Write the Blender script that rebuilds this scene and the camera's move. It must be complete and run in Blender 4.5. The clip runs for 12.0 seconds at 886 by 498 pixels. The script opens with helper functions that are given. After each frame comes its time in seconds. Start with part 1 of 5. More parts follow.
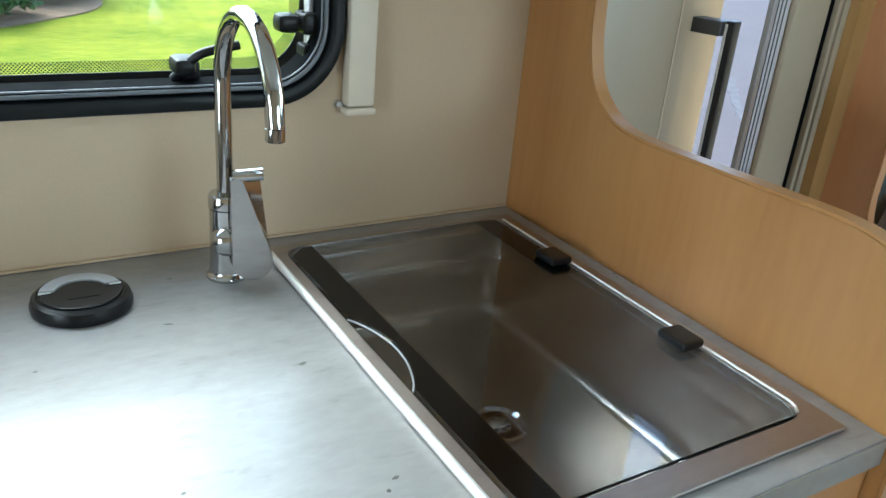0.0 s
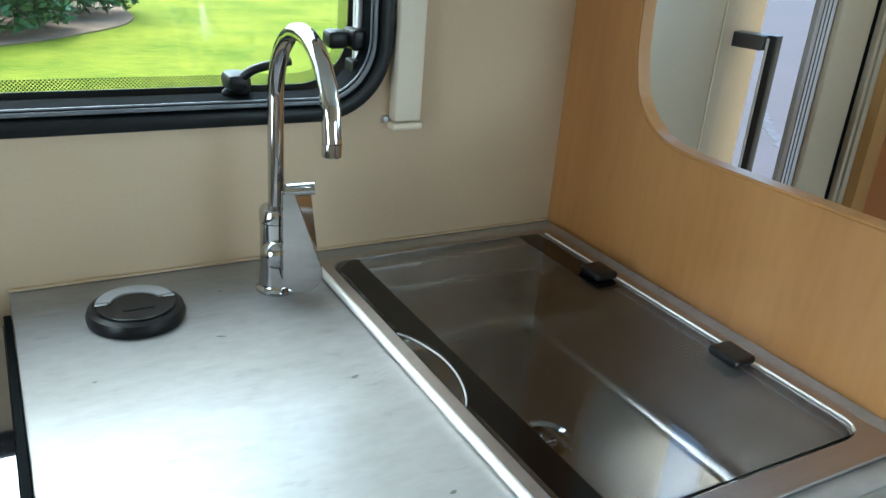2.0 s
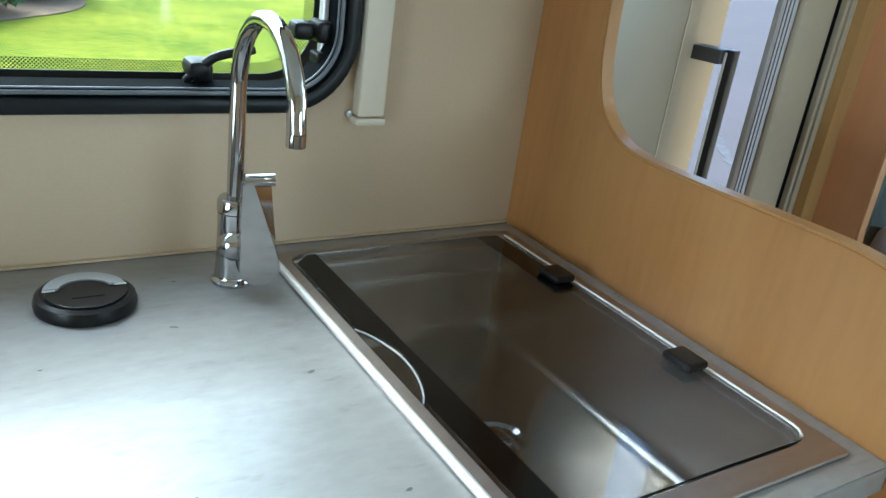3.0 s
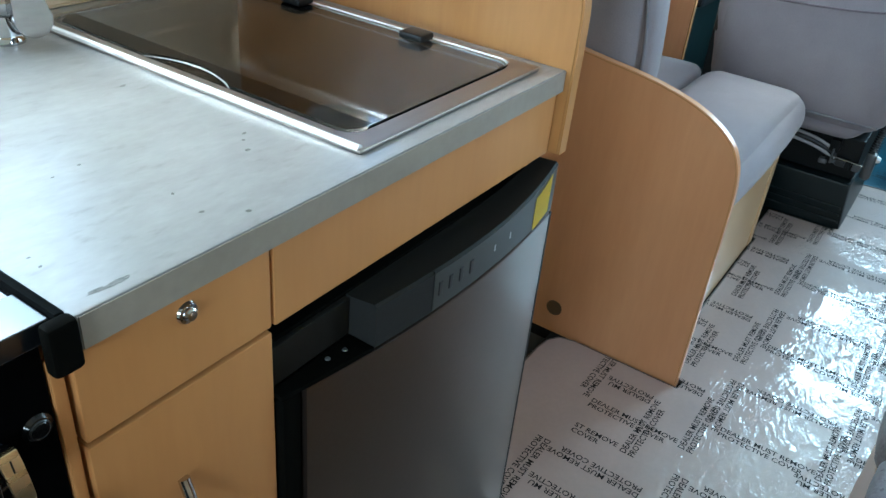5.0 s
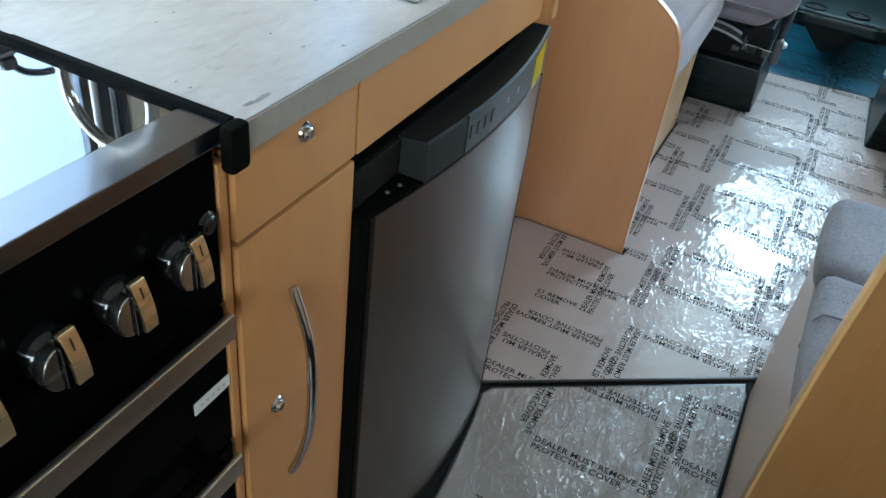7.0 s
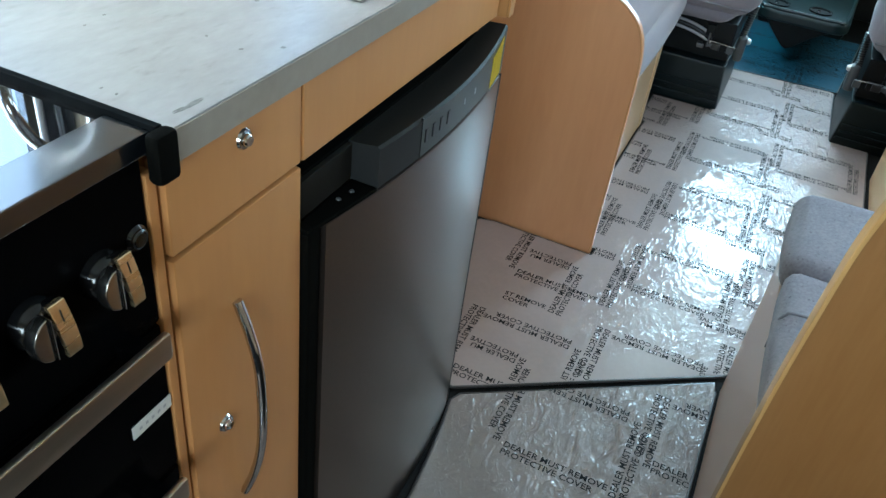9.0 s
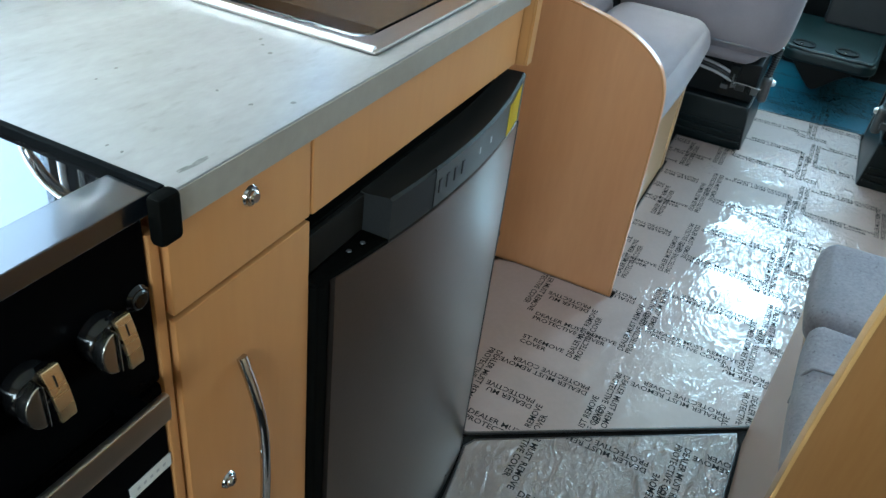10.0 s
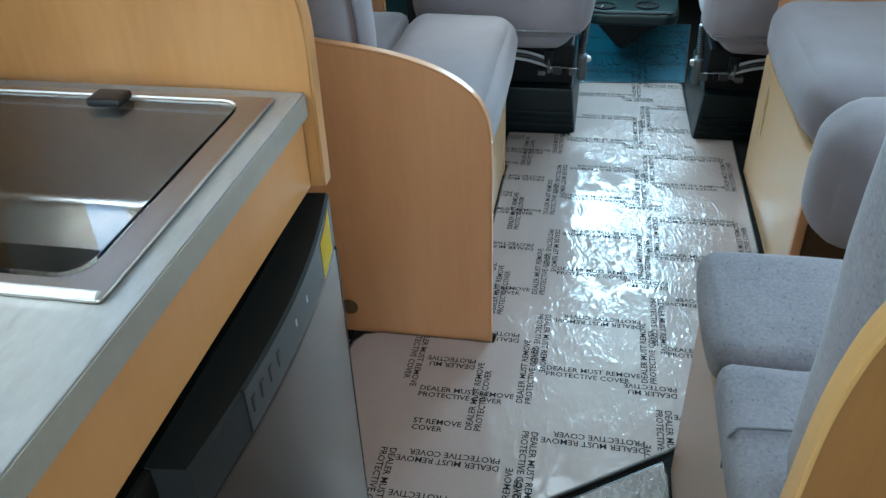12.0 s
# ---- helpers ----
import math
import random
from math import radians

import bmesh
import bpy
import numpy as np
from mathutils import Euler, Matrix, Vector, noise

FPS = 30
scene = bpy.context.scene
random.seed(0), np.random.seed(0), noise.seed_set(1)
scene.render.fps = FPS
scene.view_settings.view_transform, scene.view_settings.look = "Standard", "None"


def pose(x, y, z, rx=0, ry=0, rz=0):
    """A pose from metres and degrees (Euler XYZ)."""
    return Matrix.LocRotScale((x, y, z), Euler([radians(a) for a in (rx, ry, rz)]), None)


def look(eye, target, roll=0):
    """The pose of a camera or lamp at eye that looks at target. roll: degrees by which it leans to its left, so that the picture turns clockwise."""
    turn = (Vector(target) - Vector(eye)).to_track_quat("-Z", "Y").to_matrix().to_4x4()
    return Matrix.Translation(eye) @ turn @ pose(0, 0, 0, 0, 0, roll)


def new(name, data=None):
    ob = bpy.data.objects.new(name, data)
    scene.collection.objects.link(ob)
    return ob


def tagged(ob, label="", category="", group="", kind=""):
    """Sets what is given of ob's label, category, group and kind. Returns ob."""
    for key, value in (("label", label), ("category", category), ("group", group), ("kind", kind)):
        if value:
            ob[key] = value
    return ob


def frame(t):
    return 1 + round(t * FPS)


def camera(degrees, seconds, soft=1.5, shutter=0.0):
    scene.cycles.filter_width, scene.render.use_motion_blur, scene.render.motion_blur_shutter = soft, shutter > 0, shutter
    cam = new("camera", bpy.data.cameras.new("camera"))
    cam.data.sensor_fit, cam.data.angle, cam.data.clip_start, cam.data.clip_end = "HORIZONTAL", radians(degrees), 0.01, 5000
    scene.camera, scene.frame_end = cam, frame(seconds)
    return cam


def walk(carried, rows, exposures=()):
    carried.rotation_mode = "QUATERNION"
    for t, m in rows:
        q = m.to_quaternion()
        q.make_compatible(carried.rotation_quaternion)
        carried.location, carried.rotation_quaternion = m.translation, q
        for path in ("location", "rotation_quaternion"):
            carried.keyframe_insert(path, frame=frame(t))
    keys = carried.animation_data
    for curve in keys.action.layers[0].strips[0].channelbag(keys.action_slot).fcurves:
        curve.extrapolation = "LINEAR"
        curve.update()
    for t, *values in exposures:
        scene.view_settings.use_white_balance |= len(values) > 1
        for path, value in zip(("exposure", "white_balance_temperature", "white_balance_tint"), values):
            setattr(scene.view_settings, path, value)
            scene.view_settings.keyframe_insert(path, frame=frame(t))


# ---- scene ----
cam = camera(57.8, 12.0)
PATH = [
    (0, (-0.63, -0.841, 1.283), (0.353, 0.706, 0.482), 5.1),
    (0.5, (-0.622, -0.835, 1.274), (0.414, 0.63, 0.391), 5.8),
    (1, (-0.624, -0.832, 1.267), (0.413, 0.62, 0.362), 5.4),
    (1.5, (-0.633, -0.826, 1.277), (0.36, 0.692, 0.434), 5.4),
    (2, (-0.654, -0.83, 1.284), (0.284, 0.756, 0.507), 4.7),
    (2.5, (-0.657, -0.827, 1.288), (0.291, 0.76, 0.525), 6.3),
    (2.7, (-0.651, -0.824, 1.285), (0.306, 0.76, 0.528), 7.2),
    (4.3, (-0.806, -0.892, 1.236), (0.745, 0.022, 0.364), 7.4),
    (4.5, (-0.826, -0.924, 1.232), (0.715, -0.03, 0.325), 7.2),
    (5, (-0.871, -0.961, 1.212), (0.577, -0.063, 0.164), 5.7),
    (5.5, (-0.945, -0.954, 1.203), (0.527, -0.195, 0.082), 6.8),
    (6, (-1.052, -0.918, 1.19), (0.477, -0.301, 0.058), 6.7),
    (6.5, (-1.083, -0.905, 1.188), (0.446, -0.313, 0.043), 7.5),
    (7, (-1.068, -0.908, 1.184), (0.42, -0.289, 0.0), 7.8),
    (7.2, (-1.064, -0.909, 1.181), (0.416, -0.285, -0.011), 8.0),
    (8.8, (-1.042, -0.908, 1.172), (0.47, -0.338, -0.007), 8.3),
    (9, (-1.034, -0.916, 1.175), (0.482, -0.352, -0.001), 7.9),
    (9.5, (-1.02, -0.916, 1.177), (0.496, -0.331, 0.012), 7.9),
    (10, (-1.006, -0.914, 1.187), (0.522, -0.274, 0.067), 7.5),
    (10.5, (-0.979, -0.926, 1.196), (0.56, -0.284, 0.092), 7.5),
    (11, (-0.901, -0.933, 1.211), (0.602, -0.234, 0.091), 6.5),
    (11.5, (-0.819, -0.937, 1.216), (0.721, -0.375, 0.071), 7.6),
    (11.7, (-0.775, -0.898, 1.206), (0.744, -0.391, 0.007), 4.3),
    (11.8, (-0.754, -0.882, 1.207), (0.833, -0.481, 0.058), 4.0),
    (11.9, (-0.747, -0.873, 1.225), (0.854, -0.503, 0.085), 1.5),
    (12, (-0.734, -0.858, 1.226), (0.886, -0.529, 0.102), -2.2),
]
# exposure and white balance drift a little on the way: seconds, stops, kelvin, tint
EXPOSURES = [(0, 3.38, 5080, -5), (0.5, 3.36, 5030, -6), (1.5, 3.36, 5010, -7), (2, 3.33, 4990, -7), (2.7, 3.29, 4970, -7), (4.3, 3.63, 4840, -7), (5, 3.68, 4860, -7), (5.5, 3.66, 4880, -7),
             (6.5, 3.7, 4960, -5), (7.2, 3.74, 5000, -4), (9, 3.8, 4960, -6), (9.5, 3.82, 4940, -7), (10, 3.74, 4910, -8), (10.5, 3.68, 4880, -9), (12, 3.7, 4900, -8)]
walk(cam, [(t, look(eye, target, roll)) for t, eye, target, roll in PATH], EXPOSURES)

# ---- light ----
world = bpy.data.worlds.new("sky")
scene.world = world
world.use_nodes = True
wn = world.node_tree
sky = wn.nodes.new("ShaderNodeTexSky")
sky.sky_type = 'NISHITA'
sky.sun_disc = False
sky.sun_elevation = radians(50)
sky.sun_rotation = radians(340)
sky.air_density, sky.dust_density, sky.ozone_density = 1.0, 5.0, 0.6
wn.nodes["Background"].inputs["Strength"].default_value = 0.064
wn.links.new(sky.outputs[0], wn.nodes["Background"].inputs["Color"])

sun_data = bpy.data.lights.new("sun", 'SUN')
sun_data.energy = 0.3
sun_data.angle = radians(70)
sun_data.color = (0.98, 0.99, 1.0)
sun = new("sun", sun_data)
sun.matrix_world = look((-2.2, 6.05, 7.66), (0, 0, 0))


def area(name, w, h, watts, eye, target, colour=(0.84, 0.94, 1.0)):
    d = bpy.data.lights.new(name, 'AREA')
    d.shape, d.size, d.size_y, d.energy, d.color = 'RECTANGLE', w, h, watts, colour
    o = new(name, d)
    o.matrix_world = look(eye, target)
    return o


# daylight standing in openings that the view never meets, and a rear fill
area("daylight_roof_hatch", 0.55, 0.55, 0.38, (1.65, -1.0, 1.945), (1.65, -0.999, 0), (1.0, 0.97, 0.95))
area("daylight_dinette_window", 0.9, 0.45, 0.7, (0.48, -2.11, 1.2), (-0.3, 0, 1.0), (1.0, 0.97, 0.93))
# added fill lamp behind the camera; the rear wall has no opening
area("fill_rear", 1.0, 0.5, 2.3, (-2.285, -0.95, 1.05), (0.6, -0.6, 0.5), (1.0, 0.97, 0.92))
area("daylight_windscreen", 1.7, 0.8, 6.6, (3.44, -1.06, 1.43), (0.0, -1.06, 0.9), (0.85, 0.97, 1.0))

# ---- materials ----
MATS = {}


def nodes_of(name):
    m = bpy.data.materials.new(name)
    m.use_nodes = True
    nt = m.node_tree
    return m, nt, nt.nodes["Principled BSDF"]


def surface(name, a, b, rough=0.5, metal=0.0, big=3.0, fine=60.0, stretch=(1, 1, 1), mixing=0.5, bump=0.1, coat=0.0,
            coat_rough=0.1, spec=0.5, sheen=0.0, rough_var=0.08, dist=0.002):
    """A procedural material: two colours mixed by broad and fine noise, with fine relief and uneven gloss."""
    m, nt, p = nodes_of(name)
    n, l = nt.nodes, nt.links
    tc = n.new("ShaderNodeTexCoord")
    mp = n.new("ShaderNodeMapping")
    mp.inputs["Scale"].default_value = stretch
    l.new(tc.outputs["Object"], mp.inputs["Vector"])
    n1 = n.new("ShaderNodeTexNoise")
    n1.inputs["Scale"].default_value, n1.inputs["Detail"].default_value = big, 4
    n2 = n.new("ShaderNodeTexNoise")
    n2.inputs["Scale"].default_value, n2.inputs["Detail"].default_value = fine, 3
    for t in (n1, n2):
        l.new(mp.outputs[0], t.inputs["Vector"])
    add = n.new("ShaderNodeMath")
    add.operation = 'ADD'
    l.new(n1.outputs[0], add.inputs[0])
    sc = n.new("ShaderNodeMath")
    sc.operation = 'MULTIPLY'
    sc.inputs[1].default_value = mixing
    l.new(n2.outputs[0], sc.inputs[0])
    l.new(sc.outputs[0], add.inputs[1])
    ramp = n.new("ShaderNodeMapRange")
    ramp.inputs["From Min"].default_value = 0.3 + 0.3 * mixing
    ramp.inputs["From Max"].default_value = 0.7 + 0.7 * mixing
    l.new(add.outputs[0], ramp.inputs[0])
    mix = n.new("ShaderNodeMix")
    mix.data_type = 'RGBA'
    mix.inputs["A"].default_value, mix.inputs["B"].default_value = (*a, 1), (*b, 1)
    l.new(ramp.outputs[0], mix.inputs["Factor"])
    l.new(mix.outputs["Result"], p.inputs["Base Color"])
    rr = n.new("ShaderNodeMapRange")
    rr.inputs["To Min"].default_value, rr.inputs["To Max"].default_value = max(rough - rough_var, 0.01), rough + rough_var
    l.new(n1.outputs[0], rr.inputs[0])
    l.new(rr.outputs[0], p.inputs["Roughness"])
    p.inputs["Metallic"].default_value = metal
    p.inputs["Specular IOR Level"].default_value = spec
    p.inputs["Coat Weight"].default_value, p.inputs["Coat Roughness"].default_value = coat, coat_rough
    p.inputs["Sheen Weight"].default_value = sheen
    if bump:
        bp = n.new("ShaderNodeBump")
        bp.inputs["Strength"].default_value, bp.inputs["Distance"].default_value = bump, dist
        l.new(n2.outputs[0], bp.inputs["Height"])
        l.new(bp.outputs[0], p.inputs["Normal"])
    MATS[name] = m
    return m


surface("beech", (0.545, 0.27, 0.122), (0.665, 0.358, 0.175), 0.36, big=3.0, fine=46, stretch=(2.2, 2.2, 0.3), mixing=0.26, bump=0.04, dist=0.001, coat=0.22, coat_rough=0.3)
surface("beech_front", (0.45, 0.21, 0.068), (0.555, 0.284, 0.1), 0.36, big=3.0, fine=46, stretch=(2.2, 2.2, 0.3), mixing=0.26, bump=0.04, dist=0.001, coat=0.15, coat_rough=0.3)
surface("beech_pale", (0.6, 0.41, 0.215), (0.67, 0.48, 0.27), 0.3, big=4, fine=60, stretch=(3.0, 3.0, 0.35), mixing=0.5, bump=0.04, dist=0.001)
surface("beech_gold", (0.42, 0.25, 0.085), (0.52, 0.325, 0.125), 0.32, big=5, fine=60, stretch=(3.0, 3.0, 0.3), mixing=0.4, bump=0.04, dist=0.001)
# beech darkened for the dinette end panel, its dimmer light put into the colour
surface("beech_shaded", (0.222, 0.107, 0.031), (0.292, 0.149, 0.05), 0.32, big=5, fine=60, stretch=(3.0, 3.0, 0.3), mixing=0.4, bump=0.04, dist=0.001)
surface("base_pink", (0.68, 0.54, 0.45), (0.75, 0.6, 0.51), 0.32, big=2, fine=60, mixing=0.3, bump=0.02)
surface("smudge", (0.1, 0.1, 0.098), (0.2, 0.198, 0.195), 0.5, spec=0.25, big=120, fine=500, bump=0.0)
surface("beech_edge", (0.36, 0.185, 0.066), (0.45, 0.25, 0.1), 0.6, spec=0.15, big=5, fine=30, bump=0.03, dist=0.001)
surface("dark_wood", (0.1, 0.06, 0.03), (0.16, 0.1, 0.05), 0.5, big=5, fine=30, stretch=(3, 3, 0.3))
surface("wall_cream", (0.57, 0.445, 0.3), (0.65, 0.52, 0.36), 0.55, big=1.2, fine=240, mixing=0.35, bump=0.12, dist=0.0006)
surface("ceiling_white", (0.7, 0.68, 0.63), (0.78, 0.76, 0.71), 0.6, big=1.2, fine=200, mixing=0.3, bump=0.05)
surface("door_cream", (0.39, 0.325, 0.235), (0.445, 0.372, 0.27), 0.45, big=2, fine=150, mixing=0.3, bump=0.05, dist=0.0006)
surface("rail_cream", (0.7, 0.62, 0.5), (0.76, 0.68, 0.55), 0.4, big=3, fine=80, bump=0.03)
# darker copy of rail_cream, with the shading on the door trim in its colour
surface("trim_cream_shaded", (0.46, 0.4, 0.3), (0.52, 0.455, 0.345), 0.4, big=3, fine=80, bump=0.03)
surface("steel", (0.5, 0.48, 0.46), (0.62, 0.6, 0.57), 0.26, metal=1.0, big=4, fine=120, stretch=(1, 18, 18), mixing=0.8, bump=0.05, dist=0.0004)
surface("steel_rim", (0.35, 0.315, 0.29), (0.43, 0.39, 0.365), 0.4, metal=1.0, big=4, fine=120, stretch=(1, 18, 18), mixing=0.8, bump=0.05, dist=0.0004)
surface("steel_basin", (0.45, 0.395, 0.335), (0.55, 0.485, 0.415), 0.24, metal=0.92, big=3, fine=90, stretch=(1, 1, 1), mixing=0.6, bump=0.03, dist=0.0004)
surface("chrome", (0.5, 0.5, 0.51), (0.57, 0.57, 0.575), 0.045, metal=1.0, big=4, fine=60, bump=0.0, rough_var=0.025)
surface("jamb_white", (0.68, 0.66, 0.72), (0.76, 0.74, 0.8), 0.35, big=4, fine=60, stretch=(8, 8, 0.5), bump=0.04)
surface("bar_dark", (0.018, 0.018, 0.02), (0.035, 0.034, 0.038), 0.35, spec=0.3, metal=0.0, big=4, fine=60)
surface("alu_frame", (0.62, 0.62, 0.66), (0.72, 0.72, 0.76), 0.35, metal=0.6, big=4, fine=60, stretch=(8, 8, 0.5), bump=0.04)
# bluish grey paints the thin highlights onto the black window frame's ridges
surface("ridge_highlight", (0.13, 0.14, 0.16), (0.18, 0.19, 0.21), 0.3, big=4, fine=60, bump=0.0)
surface("beech_amber", (0.335, 0.148, 0.039), (0.505, 0.262, 0.088), 0.33, big=3.0, fine=46, stretch=(2.2, 2.2, 0.3), mixing=0.26, bump=0.04, dist=0.001, coat=0.22, coat_rough=0.3)
surface("rubber_black", (0.007, 0.0085, 0.0095), (0.013, 0.015, 0.0165), 0.35, spec=0.3, big=6, fine=120, bump=0.05, dist=0.0006)
surface("frame_matte", (0.004, 0.0045, 0.005), (0.007, 0.008, 0.009), 0.7, spec=0.2, big=6, fine=120, bump=0.03, dist=0.0006)
MATS["frame_matte"].node_tree.nodes["Principled BSDF"].inputs["IOR"].default_value = 1.1
surface("plastic_black", (0.014, 0.015, 0.016), (0.026, 0.026, 0.028), 0.33, big=8, fine=300, bump=0.1, dist=0.0004)
surface("plastic_grey", (0.07, 0.075, 0.08), (0.1, 0.105, 0.11), 0.4, big=8, fine=300, bump=0.08, dist=0.0004)
surface("console_dark", (0.005, 0.013, 0.015), (0.008, 0.019, 0.021), 0.35, big=6, fine=250, bump=0.1, dist=0.0006)
surface("plastic_teal", (0.016, 0.032, 0.034), (0.025, 0.045, 0.048), 0.35, big=6, fine=250, bump=0.1, dist=0.0006)
surface("enamel_black", (0.0012, 0.0012, 0.0014), (0.0022, 0.0022, 0.0024), 0.14, spec=0.06, big=4, fine=120, bump=0.01, rough_var=0.05)
surface("boss_black", (0.003, 0.003, 0.0035), (0.006, 0.006, 0.0065), 0.12, spec=0.5, big=4, fine=120, bump=0.0, rough_var=0.03)
surface("hob_black", (0.004, 0.004, 0.005), (0.007, 0.007, 0.008), 0.03, big=4, fine=120, bump=0.0, coat=1.0, coat_rough=0.01, spec=1.0, rough_var=0.01)
MATS["hob_black"].node_tree.nodes["Principled BSDF"].inputs["Coat IOR"].default_value = 2.5
surface("satin_black", (0.006, 0.0065, 0.008), (0.01, 0.0105, 0.012), 0.3, spec=0.35, big=5, fine=400, bump=0.05, dist=0.0003)
surface("rail_gloss", (0.005, 0.0065, 0.009), (0.008, 0.0098, 0.013), 0.3, spec=0.5, big=5, fine=400, bump=0.0, coat=1.0, coat_rough=0.11, rough_var=0.03)
MATS["rail_gloss"].node_tree.nodes["Principled BSDF"].inputs["Coat IOR"].default_value = 2.1
surface("fridge_grey", (0.095, 0.072, 0.058), (0.12, 0.093, 0.077), 0.3, metal=0.85, big=2.2, fine=220, mixing=0.35, bump=0.03, dist=0.0004, coat=0.6, coat_rough=0.24)
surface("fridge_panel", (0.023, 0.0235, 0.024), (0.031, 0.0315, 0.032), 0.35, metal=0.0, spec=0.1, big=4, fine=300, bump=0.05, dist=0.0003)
# darker panel grey, shade under the fascia and in the recess put into the colour
surface("fridge_panel_shaded", (0.014, 0.0132, 0.0118), (0.019, 0.018, 0.016), 0.42, spec=0.2, big=4, fine=300, bump=0.04, dist=0.0003)
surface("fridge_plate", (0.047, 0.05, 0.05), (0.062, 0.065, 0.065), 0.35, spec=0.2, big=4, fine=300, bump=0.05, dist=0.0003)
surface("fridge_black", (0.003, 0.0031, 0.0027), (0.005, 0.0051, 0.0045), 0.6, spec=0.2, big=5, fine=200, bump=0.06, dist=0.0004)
MATS["fridge_black"].node_tree.nodes["Principled BSDF"].inputs["IOR"].default_value = 1.12
MATS["fridge_panel_shaded"].node_tree.nodes["Principled BSDF"].inputs["IOR"].default_value = 1.25
MATS["fridge_panel"].node_tree.nodes["Principled BSDF"].inputs["IOR"].default_value = 1.35
MATS["enamel_black"].node_tree.nodes["Principled BSDF"].inputs["IOR"].default_value = 1.2
surface("plate_grey", (0.36, 0.365, 0.38), (0.43, 0.435, 0.45), 0.35, big=8, fine=200, bump=0.02)
surface("silver_paint", (0.5, 0.5, 0.5), (0.6, 0.6, 0.6), 0.3, metal=0.8, big=4, fine=200)
surface("gold_steel", (0.78, 0.58, 0.32), (0.88, 0.7, 0.43), 0.27, metal=0.92, big=5, fine=150, stretch=(1, 1, 10), bump=0.03)
surface("bar_steel", (0.5, 0.44, 0.37), (0.62, 0.55, 0.47), 0.3, metal=1.0, big=5, fine=150, stretch=(1, 14, 14), bump=0.04, dist=0.0004)
surface("sticker_yellow", (0.85, 0.62, 0.0), (0.9, 0.68, 0.01), 0.4, big=8, fine=80, bump=0.02)
surface("label_white", (0.62, 0.62, 0.6), (0.7, 0.7, 0.68), 0.4, big=8, fine=80, bump=0.02)
surface("fabric", (0.225, 0.205, 0.23), (0.295, 0.27, 0.3), 0.9, big=9, fine=420, mixing=0.9, bump=0.35, sheen=0.25, spec=0.15, dist=0.001)
surface("fabric_dark", (0.105, 0.086, 0.103), (0.145, 0.12, 0.138), 0.9, big=9, fine=420, mixing=0.9, bump=0.35, sheen=0.2, spec=0.15, dist=0.001)
surface("fabric_speckled", (0.165, 0.156, 0.185), (0.275, 0.262, 0.292), 0.9, big=16, fine=190, mixing=1.3, bump=0.4, sheen=0.2, spec=0.15, dist=0.001)
sf = MATS["fabric_speckled"].node_tree
fp = sf.nodes["Principled BSDF"]
sv = sf.nodes.new("ShaderNodeTexNoise")
sv.inputs["Scale"].default_value, sv.inputs["Detail"].default_value = 150, 1
stc = sf.nodes.new("ShaderNodeTexCoord")
sf.links.new(stc.outputs["Object"], sv.inputs["Vector"])
sr_ = sf.nodes.new("ShaderNodeMapRange")
sr_.inputs["From Min"].default_value, sr_.inputs["From Max"].default_value, sr_.inputs["To Max"].default_value = 0.69, 0.74, 0.55
sf.links.new(sv.outputs[0], sr_.inputs[0])
sm_ = sf.nodes.new("ShaderNodeMix")
sm_.data_type = 'RGBA'
sm_.inputs["B"].default_value = (0.055, 0.05, 0.065, 1)
sf.links.new(sr_.outputs[0], sm_.inputs["Factor"])
sf.links.new(fp.inputs["Base Color"].links[0].from_socket, sm_.inputs["A"])
sf.links.new(sm_.outputs["Result"], fp.inputs["Base Color"])
surface("pedestal_black", (0.0025, 0.0035, 0.004), (0.005, 0.0065, 0.007), 0.5, spec=0.25, big=6, fine=250, bump=0.1, dist=0.0006)
surface("pedestal_panel", (0.0025, 0.006, 0.007), (0.0045, 0.0095, 0.0108), 0.35, spec=0.3, big=4, fine=250, bump=0.12, dist=0.0006)
surface("mat_edge", (0.042, 0.037, 0.036), (0.072, 0.065, 0.063), 0.35, big=10, fine=300)
surface("piping", (0.16, 0.155, 0.175), (0.2, 0.19, 0.21), 0.85, big=10, fine=300)
surface("curtain", (0.27, 0.315, 0.315), (0.34, 0.385, 0.38), 0.85, big=8, fine=200, bump=0.2)
surface("floor_vinyl", (0.008, 0.008, 0.008), (0.015, 0.0145, 0.014), 0.7, spec=0.1, big=4, fine=120)
surface("worktop_edge", (0.27, 0.24, 0.205), (0.34, 0.31, 0.27), 0.4, big=12, fine=90, stretch=(1, 1, 1), mixing=0.6, bump=0.0)
surface("lid_print", (0.0015, 0.0015, 0.0016), (0.003, 0.003, 0.003), 0.1, spec=0.5, big=20, fine=300, bump=0.0)
MATS["lid_print"].node_tree.nodes["Principled BSDF"].inputs["IOR"].default_value = 1.35
surface("hinge_black", (0.006, 0.006, 0.0065), (0.01, 0.01, 0.0105), 0.35, spec=0.3, big=20, fine=300, bump=0.03, dist=0.0003)
surface("fleck", (0.05, 0.05, 0.047), (0.1, 0.1, 0.09), 0.4, big=200, fine=900, bump=0.0)
surface("ink", (0.006, 0.006, 0.007), (0.012, 0.012, 0.013), 0.6, big=20, fine=100, bump=0.0, spec=0.2)
# near-white metal: the steady highlight on rim edge and hinge rod is its colour
surface("metal_highlight", (0.85, 0.85, 0.85), (0.92, 0.92, 0.92), 0.5, metal=0.75, big=6, fine=60, bump=0.0)
